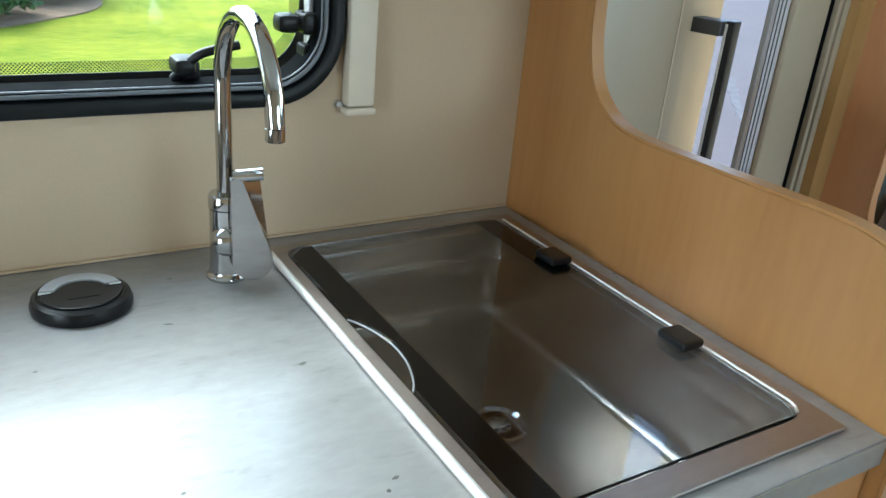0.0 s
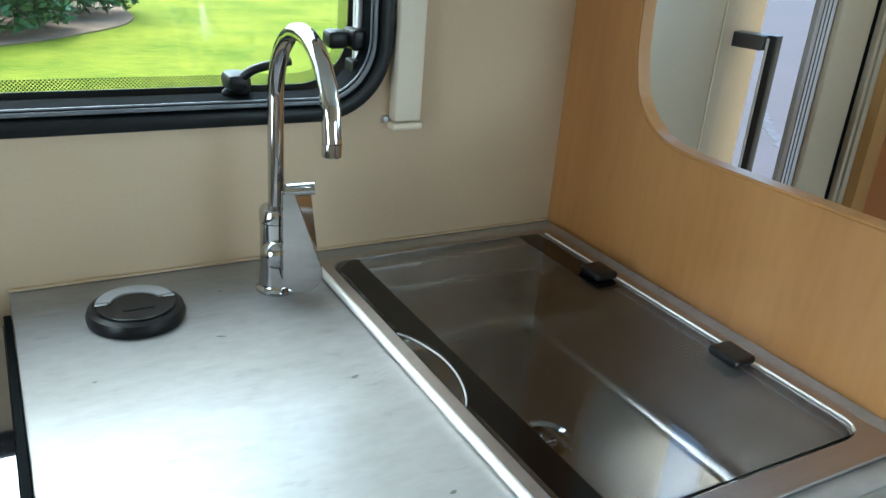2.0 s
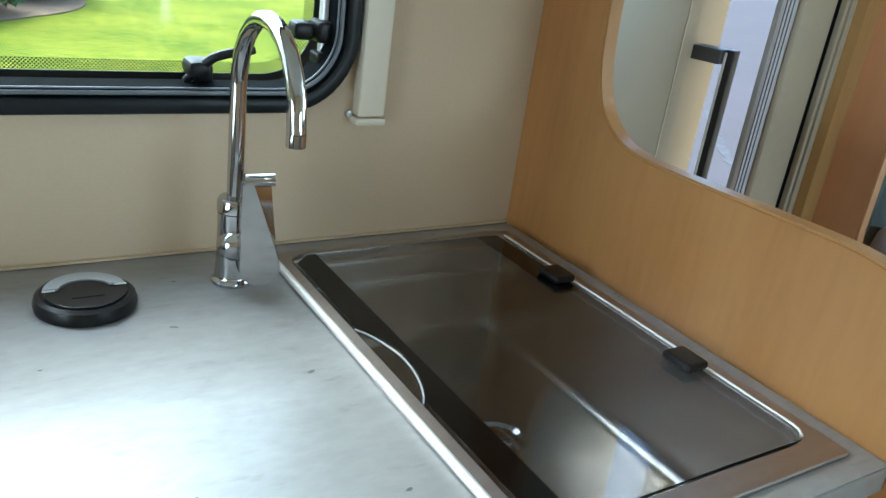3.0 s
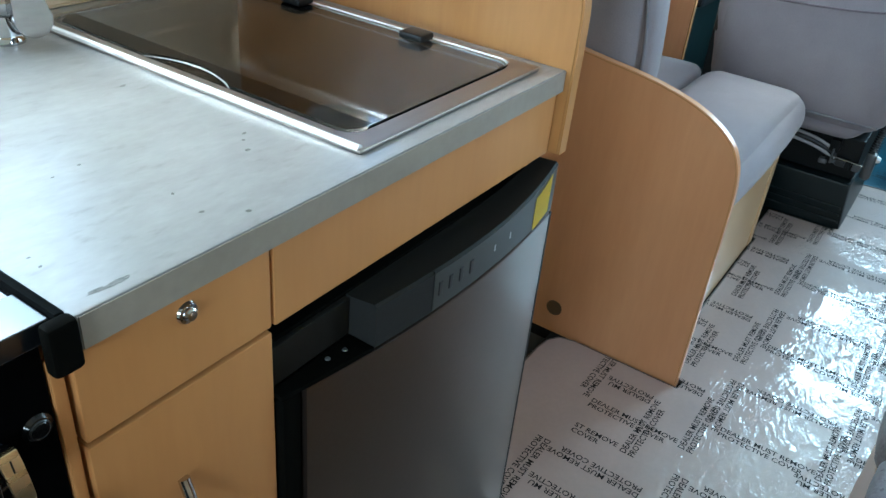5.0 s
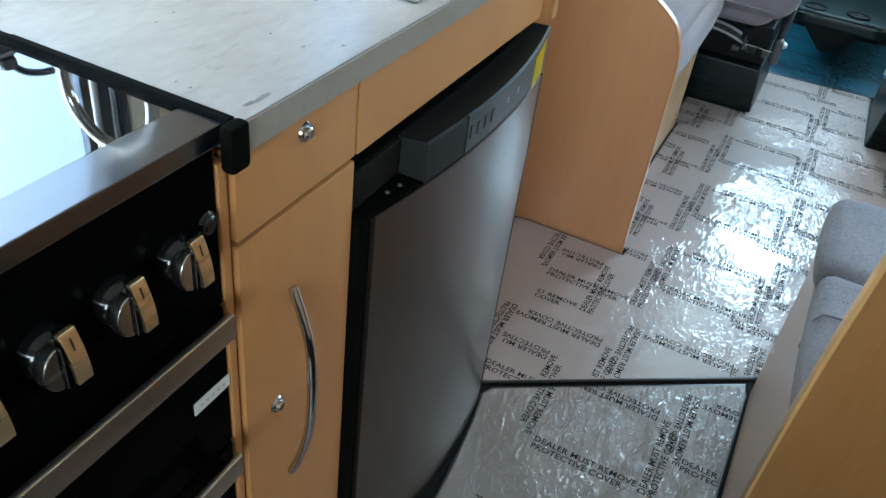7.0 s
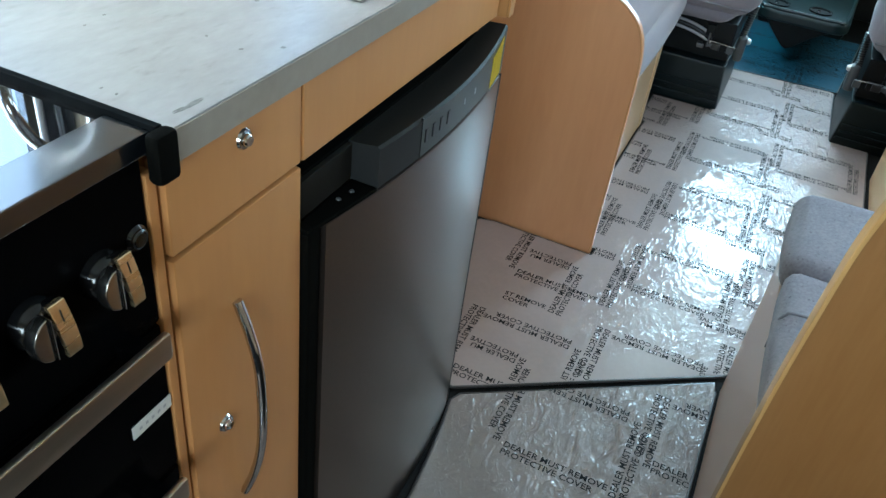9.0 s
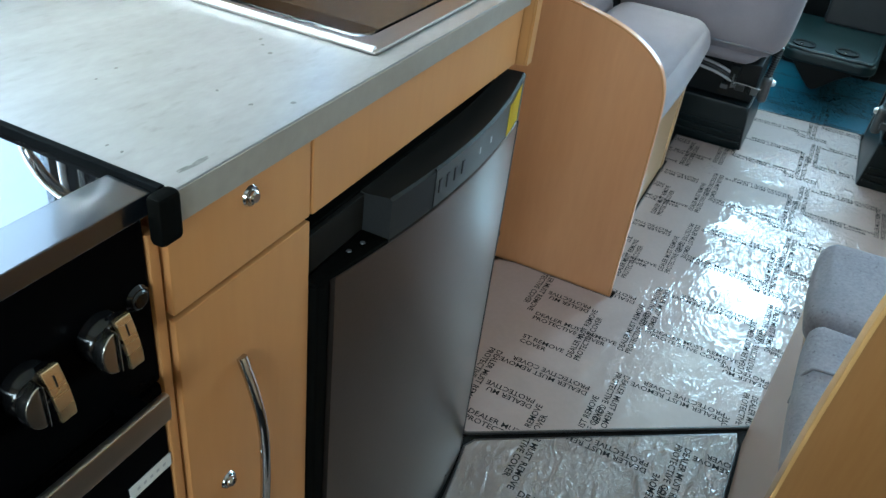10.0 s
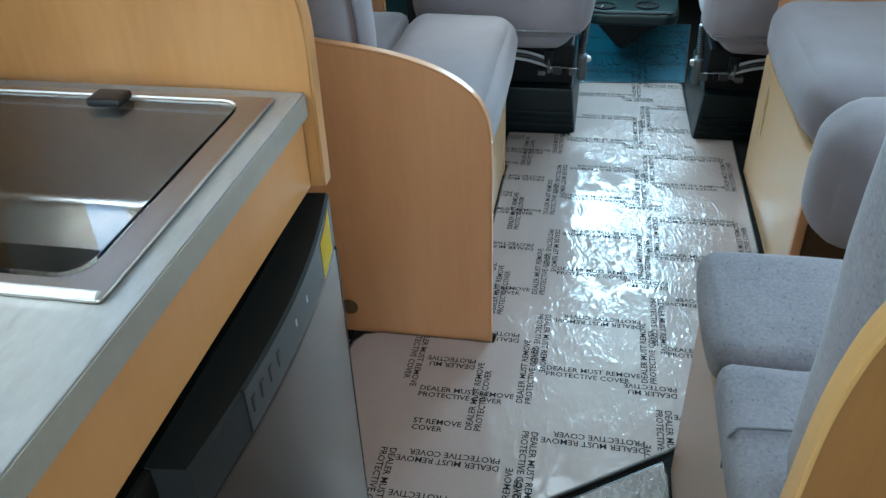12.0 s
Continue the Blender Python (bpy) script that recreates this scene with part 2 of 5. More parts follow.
surface("concrete", (0.056, 0.042, 0.043), (0.086, 0.067, 0.068), 0.85, big=0.7, fine=20, bump=0.3, dist=0.01)
surface("grit", (0.06, 0.052, 0.056), (0.12, 0.108, 0.112), 0.95, big=9, fine=60, bump=0.5, dist=0.01)
surface("soil", (0.16, 0.1, 0.058), (0.32, 0.215, 0.125), 0.95, big=3, fine=30, bump=0.6, dist=0.03)
surface("leaf", (0.03, 0.085, 0.022), (0.085, 0.18, 0.045), 0.5, big=6, fine=30, bump=0.0)
surface("post_white", (0.75, 0.75, 0.75), (0.82, 0.82, 0.82), 0.5, big=4, fine=50)


def worktop_material():
    m = surface("worktop", (0.232, 0.23, 0.236), (0.325, 0.321, 0.327), 0.25, spec=0.55, big=5, fine=55, stretch=(1.0, 2.2, 1.0), mixing=0.7, bump=0.0, rough_var=0.04, coat=0.7, coat_rough=0.4)
    nt = m.node_tree
    n, l = nt.nodes, nt.links
    p = n["Principled BSDF"]
    base = p.inputs["Base Color"].links[0].from_socket
    tc = n.new("ShaderNodeTexCoord")
    # smoky streaks
    st = n.new("ShaderNodeTexNoise")
    st.inputs["Scale"].default_value, st.inputs["Detail"].default_value, st.inputs["Distortion"].default_value = 10, 5, 0.35
    mp = n.new("ShaderNodeMapping")
    mp.inputs["Scale"].default_value = (1.0, 2.6, 1.0)
    mp.inputs["Rotation"].default_value = (0, 0, radians(18))
    l.new(tc.outputs["Object"], mp.inputs["Vector"])
    l.new(mp.outputs[0], st.inputs["Vector"])
    r1 = n.new("ShaderNodeMapRange")
    r1.inputs["From Min"].default_value, r1.inputs["From Max"].default_value = 0.5, 0.78
    r1.inputs["To Max"].default_value = 0.25
    l.new(st.outputs[0], r1.inputs[0])
    m1 = n.new("ShaderNodeMix")
    m1.data_type = 'RGBA'
    m1.inputs["B"].default_value = (0.13, 0.118, 0.098, 1)
    l.new(r1.outputs[0], m1.inputs["Factor"])
    l.new(base, m1.inputs["A"])
    # small brownish stains
    cl = n.new("ShaderNodeTexNoise")
    cl.inputs["Scale"].default_value, cl.inputs["Detail"].default_value = 48, 3
    l.new(mp.outputs[0], cl.inputs["Vector"])
    r2 = n.new("ShaderNodeMapRange")
    r2.inputs["From Min"].default_value, r2.inputs["From Max"].default_value = 0.56, 0.8
    r2.inputs["To Max"].default_value = 0.38
    l.new(cl.outputs[0], r2.inputs[0])
    gate = n.new("ShaderNodeMath")
    gate.operation = 'MULTIPLY'
    l.new(r2.outputs[0], gate.inputs[0])
    g2 = n.new("ShaderNodeMapRange")
    g2.inputs["From Min"].default_value, g2.inputs["From Max"].default_value = 0.42, 0.62
    l.new(st.outputs[0], g2.inputs[0])
    l.new(g2.outputs[0], gate.inputs[1])
    m2 = n.new("ShaderNodeMix")
    m2.data_type = 'RGBA'
    m2.inputs["B"].default_value = (0.1, 0.092, 0.08, 1)
    l.new(gate.outputs[0], m2.inputs["Factor"])
    l.new(m1.outputs["Result"], m2.inputs["A"])
    l.new(m2.outputs["Result"], p.inputs["Base Color"])


worktop_material()


def film_material(name, a, b, crease=0.005, calm=0.09, edge=-0.86):
    """Carpet under a glossy clear film: slack waves, and sharp creases where the aisle is trodden."""
    m = surface(name, a, b, 0.6, big=3, fine=90, mixing=0.4, bump=0.05, coat=1.0, coat_rough=0.035)
    nt = m.node_tree
    n, l = nt.nodes, nt.links
    p = n["Principled BSDF"]
    tc = n.new("ShaderNodeTexCoord")

    def rough_noise(scale, detail, distortion, stretch, turn, kind='FBM'):
        mp = n.new("ShaderNodeMapping")
        mp.inputs["Scale"].default_value = stretch
        mp.inputs["Rotation"].default_value = (0, 0, radians(turn))
        l.new(tc.outputs["Object"], mp.inputs["Vector"])
        t = n.new("ShaderNodeTexNoise")
        t.noise_type = kind
        t.inputs["Scale"].default_value, t.inputs["Detail"].default_value, t.inputs["Distortion"].default_value = scale, detail, distortion
        l.new(mp.outputs[0], t.inputs["Vector"])
        return t.outputs[0]

    def maths(op, x, y):
        t = n.new("ShaderNodeMath")
        t.operation = op
        for k, v in enumerate((x, y)):
            if isinstance(v, (int, float)):
                t.inputs[k].default_value = v
            else:
                l.new(v, t.inputs[k])
        return t.outputs[0]

    def ramped(x, lo, hi, to_lo, to_hi):
        t = n.new("ShaderNodeMapRange")
        t.interpolation_type = 'SMOOTHSTEP'
        for k, v in zip(("From Min", "From Max", "To Min", "To Max"), (lo, hi, to_lo, to_hi)):
            t.inputs[k].default_value = v
        l.new(x, t.inputs[0])
        return t.outputs[0]

    def relief(height, distance, normal=None):
        t = n.new("ShaderNodeBump")
        t.inputs["Strength"].default_value, t.inputs["Distance"].default_value = 1.0, distance
        l.new(height, t.inputs["Height"])
        if normal:
            l.new(normal, t.inputs["Normal"])
        return t.outputs[0]

    creases = rough_noise(34, 1.0, 1.6, (0.42, 1.0, 1.0), 14, 'RIDGED_MULTIFRACTAL')
    crinkle = rough_noise(60, 1.5, 2.5, (0.7, 1.0, 1.0), -30, 'RIDGED_MULTIFRACTAL')
    waves = rough_noise(11, 1.0, 0.4, (0.6, 1.0, 1.0), 8)
    sep = n.new("ShaderNodeSeparateXYZ")
    l.new(tc.outputs["Object"], sep.inputs[0])
    # the film is drawn tight along the kitchen side
    patch = maths('ADD', rough_noise(3.2, 1.0, 0.3, (1, 1, 1), 0), maths('MULTIPLY', ramped(sep.outputs["Y"], edge - 0.22, edge + 0.16, 1.0, -1.0), 0.12))
    gate = ramped(patch, 0.44, 0.66, calm, 1.0)
    nrm = relief(maths('MULTIPLY', crinkle, gate), crease * 0.42)
    nrm = relief(maths('MULTIPLY', creases, gate), crease, nrm)
    nrm = relief(waves, 0.004, nrm)
    l.new(nrm, p.inputs["Coat Normal"])
    p.inputs["Coat IOR"].default_value = 1.55


film_material("mat_film", (0.328, 0.262, 0.247), (0.388, 0.312, 0.296))
# same mat nearer the kitchen: darker base holds its dimmer light, stronger creases
film_material("mat_film_dim", (0.19, 0.152, 0.134), (0.245, 0.2, 0.178), 0.012, 0.28, -0.68)
film_material("mat_film_blue", (0.016, 0.072, 0.125), (0.024, 0.098, 0.16))


def thin_glass(name, tint, gloss_rough=0.0, low=0.04):
    """A clear sheet: tinted see-through, with a sheen that grows towards grazing."""
    m = bpy.data.materials.new(name)
    m.use_nodes = True
    nt = m.node_tree
    n, l = nt.nodes, nt.links
    n.remove(n["Principled BSDF"])
    tr = n.new("ShaderNodeBsdfTransparent")
    tr.inputs[0].default_value = (*tint, 1)
    gl = n.new("ShaderNodeBsdfGlossy")
    gl.inputs["Roughness"].default_value = gloss_rough
    lw = n.new("ShaderNodeLayerWeight")
    lw.inputs["Blend"].default_value = 0.5
    pw = n.new("ShaderNodeMath")
    pw.operation = 'POWER'
    pw.inputs[1].default_value = 5
    l.new(lw.outputs["Facing"], pw.inputs[0])
    mr = n.new("ShaderNodeMapRange")
    mr.inputs["To Min"].default_value = low
    l.new(pw.outputs[0], mr.inputs[0])
    mix = n.new("ShaderNodeMixShader")
    l.new(mr.outputs[0], mix.inputs[0])
    l.new(tr.outputs[0], mix.inputs[1])
    l.new(gl.outputs[0], mix.inputs[2])
    l.new(mix.outputs[0], n["Material Output"].inputs["Surface"])
    MATS[name] = m
    return m


thin_glass("window_pane", (0.96, 0.97, 0.95))
thin_glass("windscreen_glass", (0.55, 0.82, 0.86))
thin_glass("lid_glass", (0.79, 0.815, 0.845), low=0.05)


def dotted_material():
    """Black ceramic print that breaks into dots towards the clear pane."""
    m = bpy.data.materials.new("dotted_print")
    m.use_nodes = True
    nt = m.node_tree
    n, l = nt.nodes, nt.links
    p = n["Principled BSDF"]
    p.inputs["Base Color"].default_value = (0.015, 0.015, 0.016, 1)
    p.inputs["Roughness"].default_value = 0.3
    tc = n.new("ShaderNodeTexCoord")
    mp = n.new("ShaderNodeMapping")
    mp.inputs["Rotation"].default_value = (0, radians(45), 0)
    mp.inputs["Scale"].default_value = (380, 0, 380)
    l.new(tc.outputs["Object"], mp.inputs["Vector"])
    vo = n.new("ShaderNodeTexVoronoi")
    vo.inputs["Scale"].default_value, vo.inputs["Randomness"].default_value = 1.0, 0.0
    l.new(mp.outputs[0], vo.inputs["Vector"])
    gt = n.new("ShaderNodeMath")
    gt.operation = 'LESS_THAN'
    gt.inputs[1].default_value = 0.36
    l.new(vo.outputs["Distance"], gt.inputs[0])
    tr = n.new("ShaderNodeBsdfTransparent")
    mix = n.new("ShaderNodeMixShader")
    l.new(gt.outputs[0], mix.inputs[0])
    l.new(tr.outputs[0], mix.inputs[1])
    l.new(p.outputs[0], mix.inputs[2])
    l.new(mix.outputs[0], n["Material Output"].inputs["Surface"])
    MATS["dotted_print"] = m


dotted_material()


def grass_material():
    m = surface("grass", (0.085, 0.14, 0.006), (0.3, 0.3, 0.03), 0.9, spec=0.05, big=0.9, fine=7, mixing=0.7, bump=0.5, dist=0.03)
    return m


grass_material()

# ---- mesh helpers ----


def corner_normals(bm):
    """Normals per face corner, weighted by area, so that broad flat faces stay flat beside rounded edges."""
    out = []
    lim = math.cos(radians(38))
    bm.normal_update()
    area_of = {f: f.calc_area() for f in bm.faces}
    for f in bm.faces:
        nf = f.normal
        for l in f.loops:
            n = Vector((0, 0, 0))
            for g in l.vert.link_faces:
                if g.normal.dot(nf) > lim:
                    n += g.normal * area_of[g]
            out.append(n.normalized() if n.length > 1e-14 else nf.copy())
    return out


def mesh_from(name, bm, mat, smooth=True):
    me = bpy.data.meshes.new(name)
    bmesh.ops.recalc_face_normals(bm, faces=bm.faces[:])
    normals = corner_normals(bm) if smooth and len(bm.faces) < 12000 else None
    bm.to_mesh(me)
    bm.free()
    me.materials.append(MATS[mat])
    if smooth:
        me.shade_smooth()
        if normals:
            me.normals_split_custom_set(normals)
    return me


def thing(name, at, label, category, group="", kind=""):
    e = new(name)
    e.empty_display_size = 0.05
    e.location = at
    return tagged(e, label, category, group, kind)


def world_of(o):
    m = Matrix.Translation(o.location)
    return m


def part(name, bm, mat, parent, label="", smooth=True):
    """Links a bmesh, in world places, as one mesh object under a thing or a part."""
    o = new(name, mesh_from(name, bm, mat, smooth))
    o.parent = parent
    if parent.type == 'EMPTY':
        o.matrix_parent_inverse = world_of(parent).inverted()
    return tagged(o, label)


def single(name, bm, mat, label="", category="", group="", kind="", smooth=True):
    return tagged(new(name, mesh_from(name, bm, mat, smooth)), label, category, group, kind)


def box(bm, x0, x1, y0, y1, z0, z1, bevel=0.0, segs=2, m=None):
    """Adds a box with rounded edges."""
    mat = Matrix.LocRotScale(((x0 + x1) / 2, (y0 + y1) / 2, (z0 + z1) / 2), None, (abs(x1 - x0), abs(y1 - y0), abs(z1 - z0)))
    r = bmesh.ops.create_cube(bm, size=1, matrix=mat)
    verts = r["verts"]
    if bevel:
        edges = list({e for v in verts for e in v.link_edges})
        r2 = bmesh.ops.bevel(bm, geom=edges, offset=bevel, segments=segs, profile=0.5, affect='EDGES')
        verts = list({v for f in r2["faces"] for v in f.verts} | {v for v in verts if v.is_valid})
    if m is not None:
        bmesh.ops.transform(bm, matrix=m, verts=verts)
    return verts


def boxed(*a, **k):
    bm = bmesh.new()
    box(bm, *a, **k)
    return bm


def prism(outline, axis, v0, v1, bevel=0.0, segs=2, holes=()):
    """A plate cut to an outline. axis x: outline is (y, z); y: (x, z); z: (x, y)."""
    bm = bmesh.new()

    def p3(a, b, v):
        return {"x": (v, a, b), "y": (a, v, b), "z": (a, b, v)}[axis]
    edges = []
    for loop in (outline, *holes):
        vs = [bm.verts.new(p3(a, b, v0)) for a, b in loop]
        edges += [bm.edges.new((vs[i], vs[(i + 1) % len(vs)])) for i in range(len(vs))]
    if holes:
        bmesh.ops.triangle_fill(bm, edges=edges, use_beauty=True)
    else:
        bm.faces.new([e.verts[0] for e in edges])
    faces = bm.faces[:]
    ex = bmesh.ops.extrude_face_region(bm, geom=faces)
    d = Vector(p3(0, 0, v1 - v0))
    bmesh.ops.translate(bm, vec=d, verts=[g for g in ex["geom"] if isinstance(g, bmesh.types.BMVert)])
    bmesh.ops.recalc_face_normals(bm, faces=bm.faces[:])
    if bevel:
        rim = [e for e in bm.edges if len(e.link_faces) == 2 and e.calc_face_angle() > radians(60)
               and abs((e.verts[0].co - e.verts[1].co).dot(d)) < 1e-9]
        bmesh.ops.bevel(bm, geom=rim, offset=bevel, segments=segs, profile=0.5, affect='EDGES')
    return bm


def arc(cx, cy, r, a0, a1, n=10, ry=None):
    ry = ry or r
    return [(cx + r * math.cos(radians(a0 + (a1 - a0) * i / n)), cy + ry * math.sin(radians(a0 + (a1 - a0) * i / n))) for i in range(n + 1)]


def rounded(x0, x1, y0, y1, r, n=8):
    return arc(x1 - r, y1 - r, r, 0, 90, n) + arc(x0 + r, y1 - r, r, 90, 180, n) + arc(x0 + r, y0 + r, r, 180, 270, n) + arc(x1 - r, y0 + r, r, 270, 360, n)


def smooth_line(pts, n=6):
    """Catmull-Rom through the points."""
    out = []
    P = [pts[0], *pts, pts[-1]]
    for i in range(1, len(P) - 2):
        a, b, c, d = (Vector(q) for q in P[i - 1:i + 3])
        for k in range(n):
            t = k / n
            out.append(tuple(0.5 * ((2 * b) + (c - a) * t + (2 * a - 5 * b + 4 * c - d) * t * t + (3 * b - a - 3 * c + d) * t ** 3)))
    out.append(tuple(pts[-1]))
    return out


def tube(pts, r, seg=12, bm=None, radii=None, closed=False):
    """A round tube along a line of points."""
    bm = bm or bmesh.new()
    P = [Vector(p) for p in pts]
    n = len(P)
    rings = []
    up = None
    for i, p in enumerate(P):
        t = (P[(i + 1) % n] - P[i - 1]) if closed else (P[min(i + 1, n - 1)] - P[max(i - 1, 0)])
        t.normalize()
        if up is None:
            up = t.orthogonal().normalized()
        up = (up - t * up.dot(t)).normalized()
        side = t.cross(up)
        rr = radii[i] if radii else r
        rings.append([bm.verts.new(p + (up * math.cos(2 * math.pi * k / seg) + side * math.sin(2 * math.pi * k / seg)) * rr) for k in range(seg)])
    for i in range(n if closed else n - 1):
        a, b = rings[i], rings[(i + 1) % n]
        for k in range(seg):
            bm.faces.new((a[k], a[(k + 1) % seg], b[(k + 1) % seg], b[k]))
    if not closed:
        bm.faces.new(rings[0][::-1])
        bm.faces.new(rings[-1])
    return bm


def lathe(profile, at=(0, 0, 0), seg=32, m=None, bm=None):
    """A turned solid: profile of (radius, height) about z."""
    bm = bm or bmesh.new()
    rings = []
    for r, z in profile:
        rings.append([bm.verts.new((r * math.cos(2 * math.pi * k / seg), r * math.sin(2 * math.pi * k / seg), z)) for k in range(seg)] if r > 1e-6
                     else [bm.verts.new((0, 0, z))])
    for a, b in zip(rings, rings[1:]):
        for k in range(seg):
            q = [a[k % len(a)], a[(k + 1) % len(a)], b[(k + 1) % len(b)], b[k % len(b)]]
            q = list(dict.fromkeys(q))
            if len(q) > 2:
                bm.faces.new(q)
    for ring in (rings[0], rings[-1]):
        if len(ring) > 1:
            bm.faces.new(ring)
    t = Matrix.Translation(at) @ (m if m is not None else Matrix.Identity(4))
    bmesh.ops.transform(bm, matrix=t, verts=[v for r in rings for v in r])
    return bm


def frame_strip(outer, inner, axis, v0, v1, bevel=0.0):
    return prism(outer, axis, v0, v1, bevel=bevel, holes=(inner,))


def cushion(x0, x1, y0, y1, z0, z1, r=0.04, puff=0.012, m=None, seed=0, cuts=10):
    """An upholstered block: rounded, slightly swollen and uneven."""
    bm = bmesh.new()
    bmesh.ops.create_cube(bm, size=2)
    bmesh.ops.subdivide_edges(bm, edges=bm.edges[:], cuts=cuts, use_grid_fill=True)
    h = Vector(((x1 - x0) / 2, (y1 - y0) / 2, (z1 - z0) / 2))
    c = Vector(((x0 + x1) / 2, (y0 + y1) / 2, (z0 + z1) / 2))
    off = Vector((seed * 3.1, seed * 1.7, seed * 0.9))
    for v in bm.verts:
        u = v.co.copy()
        # even spacing near the corners for a clean round
        q = Vector([math.copysign(1 - (1 - abs(a)) ** 1.6 if abs(a) < 1 else 1, a) for a in u])
        p = Vector((q.x * h.x, q.y * h.y, q.z * h.z))
        core = Vector([max(-hh + r, min(hh - r, a)) for a, hh in zip(p, h)])
        d = p - core
        n = d.normalized() if d.length > 1e-9 else Vector((0, 0, 0))
        if d.length > r:
            p = core + n * r
        swell = [(1 - q[(k + 1) % 3] ** 2) * (1 - q[(k + 2) % 3] ** 2) for k in range(3)]
        for k in range(3):
            if abs(u[k]) > 0.999:
                p[k] += math.copysign(puff * swell[k], u[k])
        p += Vector((noise.noise(p * 7 + off), noise.noise(p * 7 + off + Vector((9, 0, 0))), noise.noise(p * 7 + off + Vector((0, 9, 0))))) * 0.004
        v.co = p + c
    if m is not None:
        bmesh.ops.transform(bm, matrix=m, verts=bm.verts[:])
    return bm


def about(point, rx=0, ry=0, rz=0):
    """A turn about a point."""
    return Matrix.Translation(point) @ pose(0, 0, 0, rx, ry, rz) @ Matrix.Translation(-Vector(point))


def text_mesh(lines, size):
    """Flat lettering in the built-in font, reading along x, up along y, as vertices and faces."""
    cu = bpy.data.curves.new("lettering", 'FONT')
    cu.body, cu.size, cu.resolution_u = "\n".join(lines), size, 2
    cu.space_line, cu.offset = 0.95, size * 0.013
    o = new("lettering", cu)
    dg = bpy.context.evaluated_depsgraph_get()
    dg.update()
    me = bpy.data.meshes.new_from_object(o.evaluated_get(dg))
    vs = np.array([v.co[:] for v in me.vertices])
    fs = [tuple(p.vertices) for p in me.polygons]
    bpy.data.objects.remove(o)
    bpy.data.curves.remove(cu)
    bpy.data.meshes.remove(me)
    return vs, fs

# ---- the van's shell ----
CEIL = 1.95
FRONT_Y = -0.564          # kitchen unit fronts
TOP = 0.9                 # worktop height

WIN = rounded(-1.294, -0.274, 1.074, 1.604, 0.075, 10)
LOUNGE_WIN = rounded(1.0, 1.58, 0.82, 1.42, 0.06, 8)
CABDOOR_WIN = [(1.86, 0.84), (2.8, 0.84), (2.65, 1.5), (1.86, 1.5)]
# the doorway is a notch from below, so the wall stays one plate
wall_outline = [(-2.3, -0.2), (0.045, -0.2), (0.045, 1.84), (0.5, 1.84), (0.5, -0.2), (3.7, -0.2), (3.7, CEIL), (-2.3, CEIL)]
single("wall_north", prism(wall_outline, "y", 0.0, 0.035, holes=(WIN, LOUNGE_WIN, CABDOOR_WIN)), "wall_cream",
       "cream textured wall board with rounded window openings", "wall", kind="structure", smooth=False)
SIDE_B = rounded(0.0, 0.96, 0.95, 1.45, 0.06)
single("wall_south", prism([(-2.3, -0.2), (3.7, -0.2), (3.7, CEIL), (-2.3, CEIL)], "y", -2.17, -2.13, holes=(SIDE_B,)), "wall_cream",
       "plain cream side wall of the van", "wall", kind="structure", smooth=False)
single("wall_west", boxed(-2.34, -2.3, -2.17, 0.035, -0.2, CEIL), "wall_cream", "plain cream rear wall of the van", "wall", kind="structure", smooth=False)
HATCH = rounded(1.36, 1.94, -1.29, -0.71, 0.04)
single("ceiling", prism([(-2.3, -2.17), (3.7, -2.17), (3.7, 0.035), (-2.3, 0.035)], "z", CEIL, CEIL + 0.03, holes=(HATCH,)), "ceiling_white",
       "plain off-white ceiling lining of the van", "ceiling", kind="structure", smooth=False)
# floor with the entrance well cut out beside the door
floor_outline = [(-2.3, -2.17), (3.7, -2.17), (3.7, 0.0), (0.667, 0.0), (0.667, -0.352), (0.02, -0.352), (0.02, 0.0), (-2.3, 0.0)]
single("floor", prism(floor_outline, "z", -0.03, 0.0), "floor_vinyl", "dark vinyl floor of the van", "floor", kind="structure", smooth=False)
single("step_well", boxed(0.02, 0.667, -0.352, 0.035, -0.2, -0.17, bevel=0.004), "floor_vinyl", "dark step well below the entrance door", "step", kind="structure")
single("step_riser", boxed(0.02, 0.667, -0.368, -0.352, -0.2, -0.03), "plastic_grey", "grey riser of the entrance step", "step", kind="structure")

for wx in (0.004, 0.6675):
    single("step_side", boxed(wx, wx + 0.0155, -0.368, 0.03, -0.2, -0.0305), "plastic_grey", "grey side wall of the entrance step", "step", kind="structure")
single("roof_hatch", prism(rounded(1.31, 1.99, -1.34, -0.66, 0.05), "z", CEIL + 0.045, CEIL + 0.06, bevel=0.004), "ceiling_white", "white plastic roof hatch cover", "hatch", kind="structure")

# windscreen wall with its opening, black trim and sloping glass
wind = prism([(-2.13, -0.2), (0.0, -0.2), (0.0, CEIL), (-2.13, CEIL)], "x", 3.5, 3.54, holes=(rounded(-1.98, -0.15, 0.98, 1.88, 0.12),))
single("wall_east", wind, "plastic_teal", "dark cab front wall round the windscreen", "wall", kind="structure", smooth=False)
w = thing("windscreen", (3.51, -1.06, 0.98), "wide tinted windscreen above the dark dashboard", "windscreen", kind="structure")
part("frame", frame_strip(rounded(-1.99, -0.14, 0.97, 1.89, 0.12), rounded(-1.94, -0.19, 1.02, 1.84, 0.1), "x", 3.47, 3.499), "rubber_black", w)
g = part("glass", prism(rounded(-1.96, -0.17, 1.0, 1.86, 0.11), "x", 3.512, 3.516), "windscreen_glass", w, smooth=False)
g.visible_shadow = False

